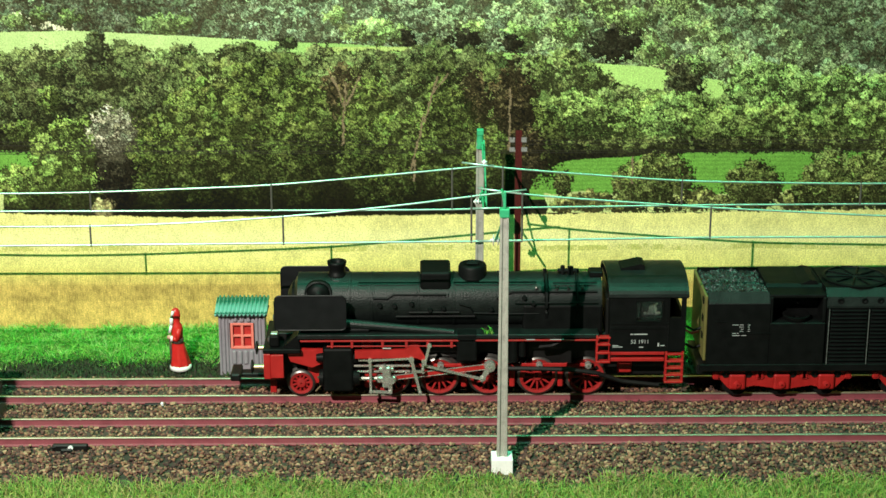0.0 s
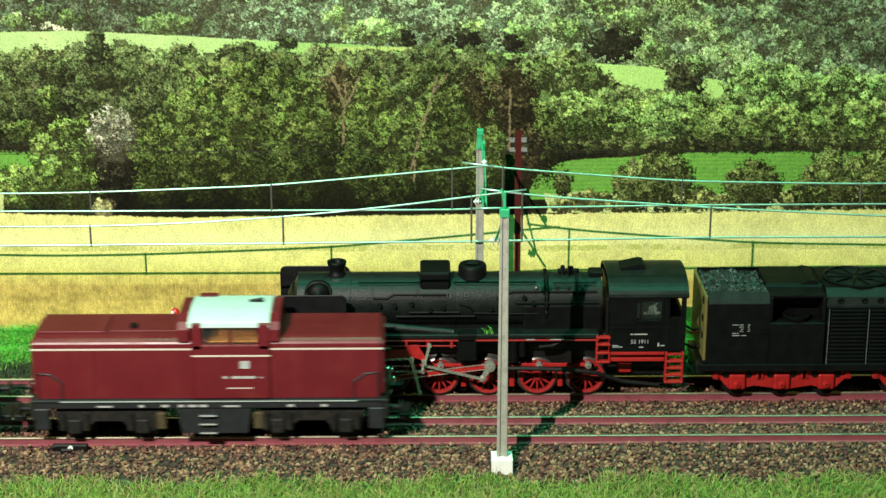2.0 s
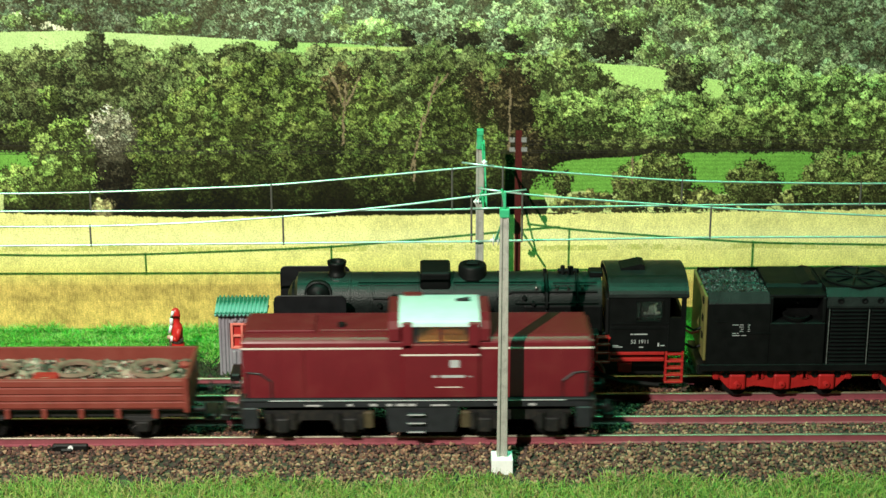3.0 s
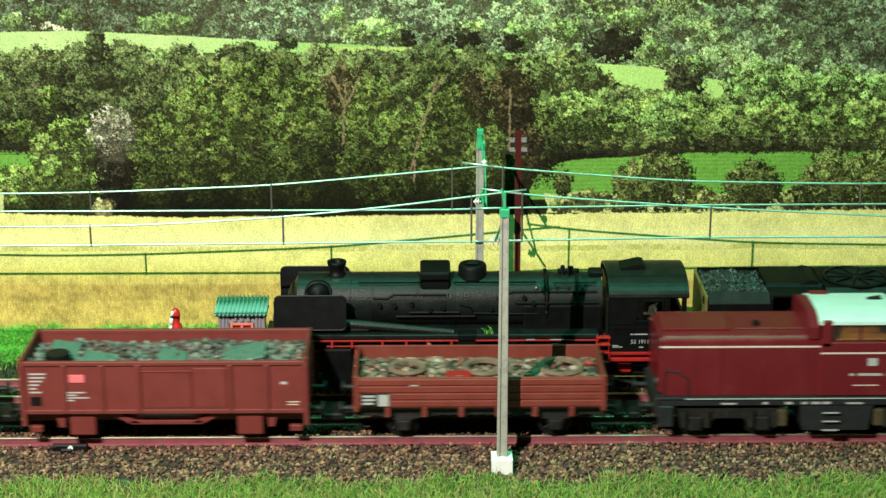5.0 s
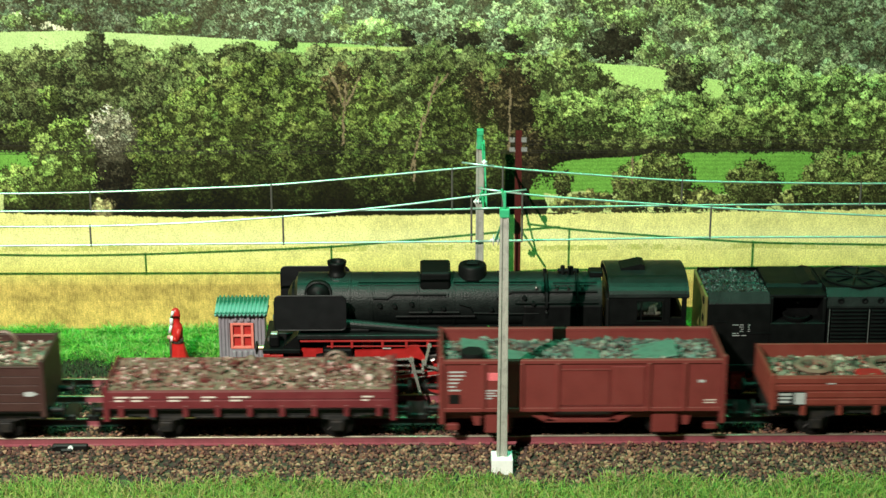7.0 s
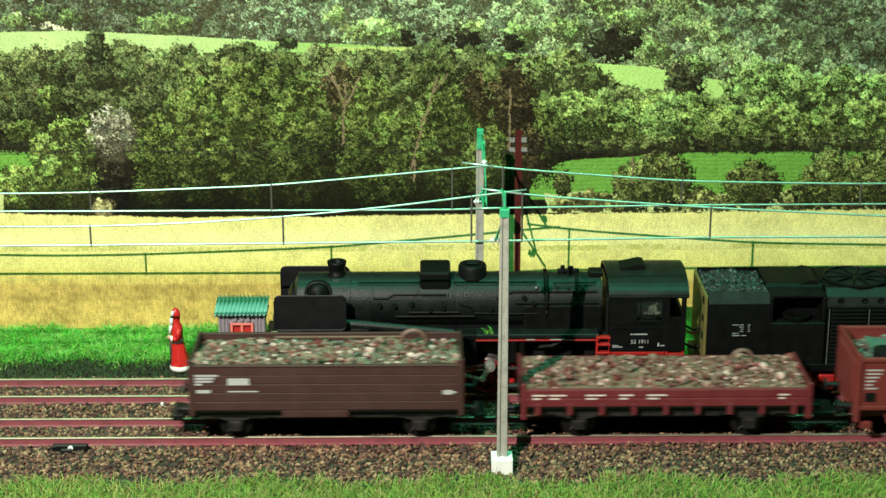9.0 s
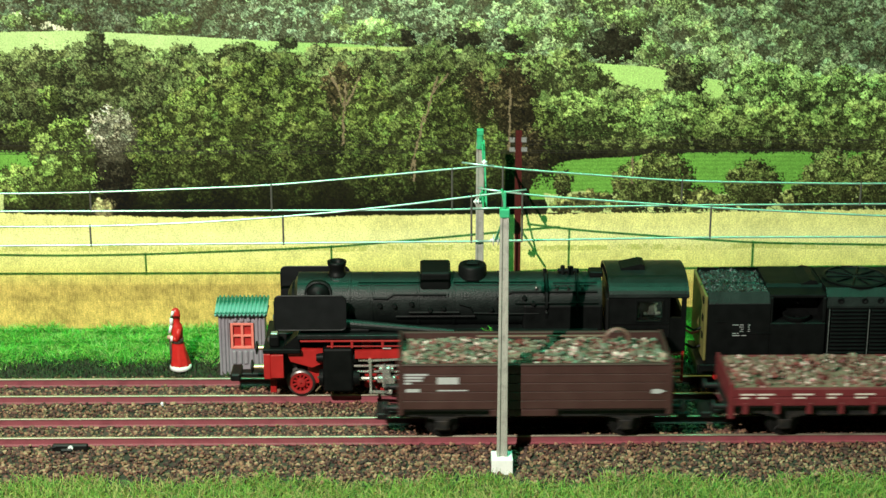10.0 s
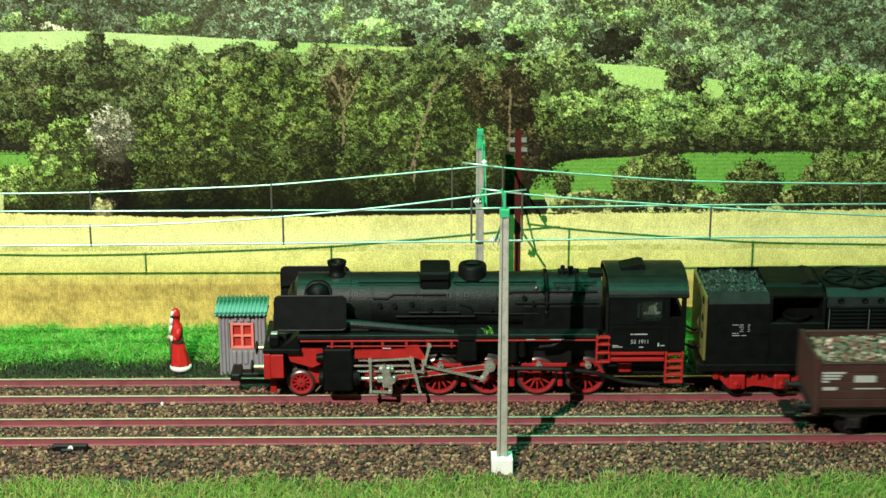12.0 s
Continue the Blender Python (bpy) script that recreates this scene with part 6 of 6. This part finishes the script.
def build_wagons():
    # planked low wagon with scrap heaps
    t = open_wagon(89.8, 14.2, 25.8, WAGON_ORANGE, "orange-red planked low goods wagon with dark underframe", BOGIE)
    for k in range(4):
        part("plank", box(-43.6, 43.6, -16.75, -16.2, 14.7 + k * 2.75, 17.1 + k * 2.75, 0.25), WAGON_ORANGE, t)
        for e in (-1, 1):
            part("plank", box(min(e * 44.7, e * 45.2), max(e * 44.7, e * 45.2), -15, 15, 14.7 + k * 2.75, 17.1 + k * 2.75, 0.2), WAGON_ORANGE, t)
    for x in (-44.2, 44.2):
        part("corner_post", box(x - 0.9, x + 0.9, -17.0, -15.4, 13.0, 26.6, 0.2), WAGON_ORANGE, t)
    for x in np.linspace(-33, 33, 6):
        part("bracket", box(x - 0.9, x + 0.9, -16.6, -14.8, 10.6, 14.4, 0.2), WAGON_ORANGE, t)
    part("label_plate", box(-42.6, -32.4, -16.9, -16.7, 14.9, 20.0, 0), GREASY, t, "black lettering panel")
    part("label_plate", box(-36.4, -32.6, -17.0, -16.88, 15.2, 19.6, 0), PRINT, t, "white lettering panel")
    part("inscription", bars(-42.0, 19.4, (4.6, 4.6, 4.0), -16.95, 0.8, 1.4), PRINT, t)
    part("inscription", bars(-25, 23.2, (3.0,), -16.8, 0.4), PRINT, t)
    for x in (-27.5, 27.5):
        wheelset(t, x, 5.3)
        spring_gear(t, x, BOGIE)
    ride(t, -352.0)
    ob = load("scrap_load", 21, 89.8, 20.5, 900, 0.95, MIXED, "heap of brown mixed scrap filling a low wagon", 1.6)
    load_bed(ob, 89.8, 20.6, SOIL)
    for x, r in ((-26, 6.5), (2, 7.5), (30, 8)):
        part("coil", lathe([(r, 21.5), (r + 0.8, 22.6), (r, 23.6), (r - 1.6, 23.2), (r - 1.9, 22.0)], 24, (x, 1, 0.3), "z", None, True), mat_once("rubble_bed"), ob, "rusty coil")
    part("brick_block", box(-12, -2.5, -12, -3, 20.5, 23.5, 0.5), RED_DIM, ob, "red block")
    ride(ob, -352.0)
    # high-sided ribbed wagon
    t = open_wagon(101.5, 13.0, 32.2, WAGON_RED, "red-brown high-sided ribbed goods wagon with scrap", WAGON_RED, end_rise=1.2)
    part("top_rail", box(-50.9, 50.9, -17.0, -15.2, 31.0, 32.6, 0.25), WAGON_RED, t)
    part("top_rail", box(-50.9, 50.9, 15.2, 17.0, 31.0, 32.6, 0.25), WAGON_RED, t)
    part("bottom_rail", box(-50.9, 50.9, -16.9, -16.2, 12.6, 14.2, 0.2), WAGON_RED, t)
    for x in (-50.2, -35.4, -22.0, -9.0, 23.5, 36.5, 50.2):
        part("rib", box(x - 0.8, x + 0.8, -17.3, -16.2, 12.8, 31.4, 0.3), WAGON_RED, t)
    part("side_door", box(-8.0, 9.8, -16.8, -16.2, 14.8, 28.8, 0.4), WAGON_RED, t)
    part("side_door", box(10.4, 22.4, -16.8, -16.2, 14.8, 30.2, 0.4), WAGON_RED, t)
    part("door_rod", box(-8, 9.8, -17.1, -16.8, 28.6, 29.2, 0.1), WAGON_RED, t)
    for e in (-1, 1):
        part("end_door", box(min(e * 50.6, e * 51.4), max(e * 50.6, e * 51.4), -12, 12, 14.5, 30, 0.3), WAGON_RED, t)
        part("corner_post", box(min(e * 49.4, e * 51.2), max(e * 49.4, e * 51.2), -17.2, -15.0, 8.0, 34.0, 0.2), WAGON_RED, t)
        x = e * 30.0
        part("axle_cover", box(x - 4.6, x + 4.6, -15.0, -12.6, 3.6, 12.6, 0.5, seg=2), WAGON_RED, t)
        part("sole_leg", sweep([(x - e * 12, 12.8), (x - e * 7.5, 12.8), (x - e * 16.5, 8.0), (x - e * 21, 8.0)], -14.4, -13.2, axis="y"), WAGON_RED, t)
        part("guard", sweep([(x + e * 6, 12.8), (x + e * 10, 12.8), (x + e * 8.5, 6.4), (x + e * 6.5, 6.4)], -14.2, -13.0, axis="y"), WAGON_RED, t)
        part("foot_step", box(e * 46.5 - 2.2, e * 46.5 + 2.2, -16, -14, 5.2, 7.6, 0.3), WAGON_RED, t)
        wheelset(t, x, 5.3)
    part("truss_rod", box(-13, 13, -14.4, -13.2, 7.4, 9.0, 0.2), WAGON_RED, t)
    for k in range(12):
        part("hinge", box(-9.4 + k * 1.7, -8.6 + k * 1.7, -17.0, -16.6, 11.6, 12.6, 0.1), BOGIE, t)
    part("emblem", box(-33.6, -28.2, -16.55, -16.25, 24.6, 27.6, 0.1), PRINT_RED, t, "pink-red square emblem")
    part("inscription", bars(-47.8, 28.2, (6.0, 5.6, 4.6, 3.4, 2.5, 4.2), -16.35, 0.6, 1.4), PRINT, t)
    part("label_plate", box(-47.8, -43.8, -16.5, -16.3, 15.8, 19.2, 0), GREASY, t)
    part("inscription", bars(-34.6, 21.0, (6.4, 3.4, 7.6, 2.4), -16.35, 0.5, 1.0), PRINT, t)
    part("inscription", bars(41.4, 24.6, (2.2,), -16.35, 1.0), PRINT, t)
    part("inscription", bars(43.6, 17.0, (4.4, 4.0), -16.35, 0.35, 1.0), CREAM, t)
    ride(t, -464.4)
    ob = load("scrap_load", 31, 101.5, 27.6, 1300, 0.9, SCRAP, "greenish grey scrap metal heaped in a high wagon", 2.0)
    load_bed(ob, 101.5, 27.6, SCRAP)
    for x, y, w in ((-38, 3, 5), (-24, -8, 6), (2, -6, 5), (27, -1, 8)):
        bm = box(x - w, x + w, y - 6, y + 6, 29.4, 30.0, 0.15)
        for v in bm.verts:
            v.co.z += 0.16 * (v.co.x - x) * (1 if w > 7 else -1) + 0.12 * (v.co.y - y)
        part("metal_sheet", bm, mat_once("green_sheet"), ob, "pale green bent metal sheet")
    part("drum", rod((-39, -7, 27.6), (-39, -7, 32.4), 4.6, seg=20, bevel=0.3), GREASY, ob, "dark drum")
    ride(ob, -464.4)
    # low crimson wagon with rubble
    t = open_wagon(103.6, 14.2, 21.2, WAGON_CRIMSON, "dark crimson low goods wagon heaped with rubble", BOGIE, end_rise=1.6)
    for k in range(2):
        part("plank", box(-51.4, 51.4, -16.6, -16.2, 14.5 + k * 3.4, 17.6 + k * 3.4, 0.25), WAGON_CRIMSON, t)
    for x in np.linspace(-46, 46, 9):
        part("stake", box(x - 0.9, x + 0.9, -16.9, -15.0, 11.2, 15.6, 0.2), WAGON_CRIMSON, t)
    for x in (-51.2, 51.2):
        part("corner_post", box(x - 1.0, x + 1.0, -16.9, -15.2, 9.5, 23.2, 0.2), WAGON_CRIMSON, t)
    for x, w in ((-48, 5), (-42, 6), (-29, 7), (-17, 5), (-7, 7), (40, 4)):
        part("inscription", bars(x, 19.2, (w, w * 0.6), -16.75, 0.6, 1.3), CREAM, t)
    for x in (-30.8, 30.8):
        wheelset(t, x, 5.3)
        spring_gear(t, x, BOGIE)
    part("brake_rod", box(-20, 20, -13.6, -12.8, 9.4, 10.2, 0.1), BOGIE, t)
    ride(t, -583.2)
    ob = load("rubble_load", 41, 103.6, 20.6, 1700, 0.85, RUBBLE, "brown and pink rubble heaped in a low wagon", 2.6)
    load_bed(ob, 103.6, 20.8, mat_once("rubble_bed"))
    part("wheel_scrap", lathe([(3.6, -0.8), (4.4, -0.4), (4.4, 0.4), (3.6, 0.8), (3.0, 0)], 24, (30, 3, 24.6), "y", None, True), RUBBLE, ob, "old wheel rim")
    ride(ob, -583.2)
    # dark brown wagon at the end of the train
    t = open_wagon(97.3, 13.4, 30.6, WAGON_BROWN, "dark brown high-sided goods wagon filled with rubble", BOGIE, end_rise=1.4)
    for k in range(5):
        part("plank", box(-47.8, 47.8, -16.55, -16.2, 13.7 + k * 3.35, 16.9 + k * 3.35, 0.15), WAGON_BROWN, t)
    part("top_rail", box(-48.6, 48.6, -16.9, -15.3, 30.2, 31.0, 0.2), WAGON_BROWN, t)
    part("top_rail", box(-48.6, 48.6, 15.3, 16.9, 30.2, 31.0, 0.2), WAGON_BROWN, t)
    for x in (-48.1, 48.1):
        part("corner_post", box(x - 0.9, x + 0.9, -17.0, -15.0, 11.5, 33.0, 0.2), WAGON_BROWN, t)
    part("lower_flap", box(-16, 8, -16.2, -15.0, 10.6, 13.4, 0.3), WAGON_BROWN, t)
    part("inscription", bars(-46.6, 27.4, (8.2, 6.8, 6.2, 2.4), -16.6, 0.7, 1.1), PRINT, t)
    part("inscription", bars(-46.2, 21.6, (5.0,), -16.6, 1.2), PRINT, t)
    part("inscription", bars(-35.0, 26.0, (7.6,), -16.6, 2.6), PRINT, t)
    part("inscription", bars(-35.0, 21.2, (10.8,), -16.6, 0.45), PRINT, t)
    part("inscription", sweep([(41.5, 21.0), (44.2, 21.3), (46.6, 20.4), (44.2, 19.4), (41.5, 19.6)], -16.66, -16.54, axis="y"), PRINT, t)
    for x in (-33.2, 33.2):
        wheelset(t, x, 5.3)
        spring_gear(t, x, BOGIE)
    ride(t, -704.8)
    ob = load("rubble_load", 52, 97.3, 27.6, 1500, 0.85, DEBRIS, "pinkish brown rubble with pale stones in a brown wagon", 3.0)
    load_bed(ob, 97.3, 27.2, mat_once("rubble_bed"))
    part("wheel_scrap", lathe([(4.2, -0.8), (5.0, -0.4), (5.0, 0.4), (4.2, 0.8), (3.6, 0)], 24, (31, 4, 32.0), "y", None, True), RUBBLE, ob, "old wheel rim")
    bm = box(-20, 28, 11.0, 12.0, 30.6, 31.2, 0.1)
    part("timber", bm, RUBBLE, ob, "long timber")
    ride(ob, -704.8)


ONCE.update(sand_box_tan=mat("sand_box_tan", (0.06, 0.045, 0.02), 0.7, 0, 0.3, 2), green_sheet=mat("green_sheet", (0.085, 0.16, 0.125), 0.55, 0.1, 0.4, 4, 0.3, dirt=(0.05, 0.05, 0.04), dirt_amount=0.8),
            rubble_bed=mat("rubble_bed", (0.17, 0.10, 0.072), 0.9, 0, 0.4, 3, 0.6))
build_diesel()
build_wagons()


def motions():
    """The train rolls past at a steady pace; its wheels turn with it."""
    for ob, x in RIDERS:
        walk(ob, [(s, pose((x + SPEED * s) * M, 0, 0)) for s in ROWS])
    for w, x, r in ROLLING:
        walk(w, [(s, pose(x * M, 0, r * M, 0, math.degrees(SPEED * s / r) % 360, 0)) for s in ROWS])


motions()
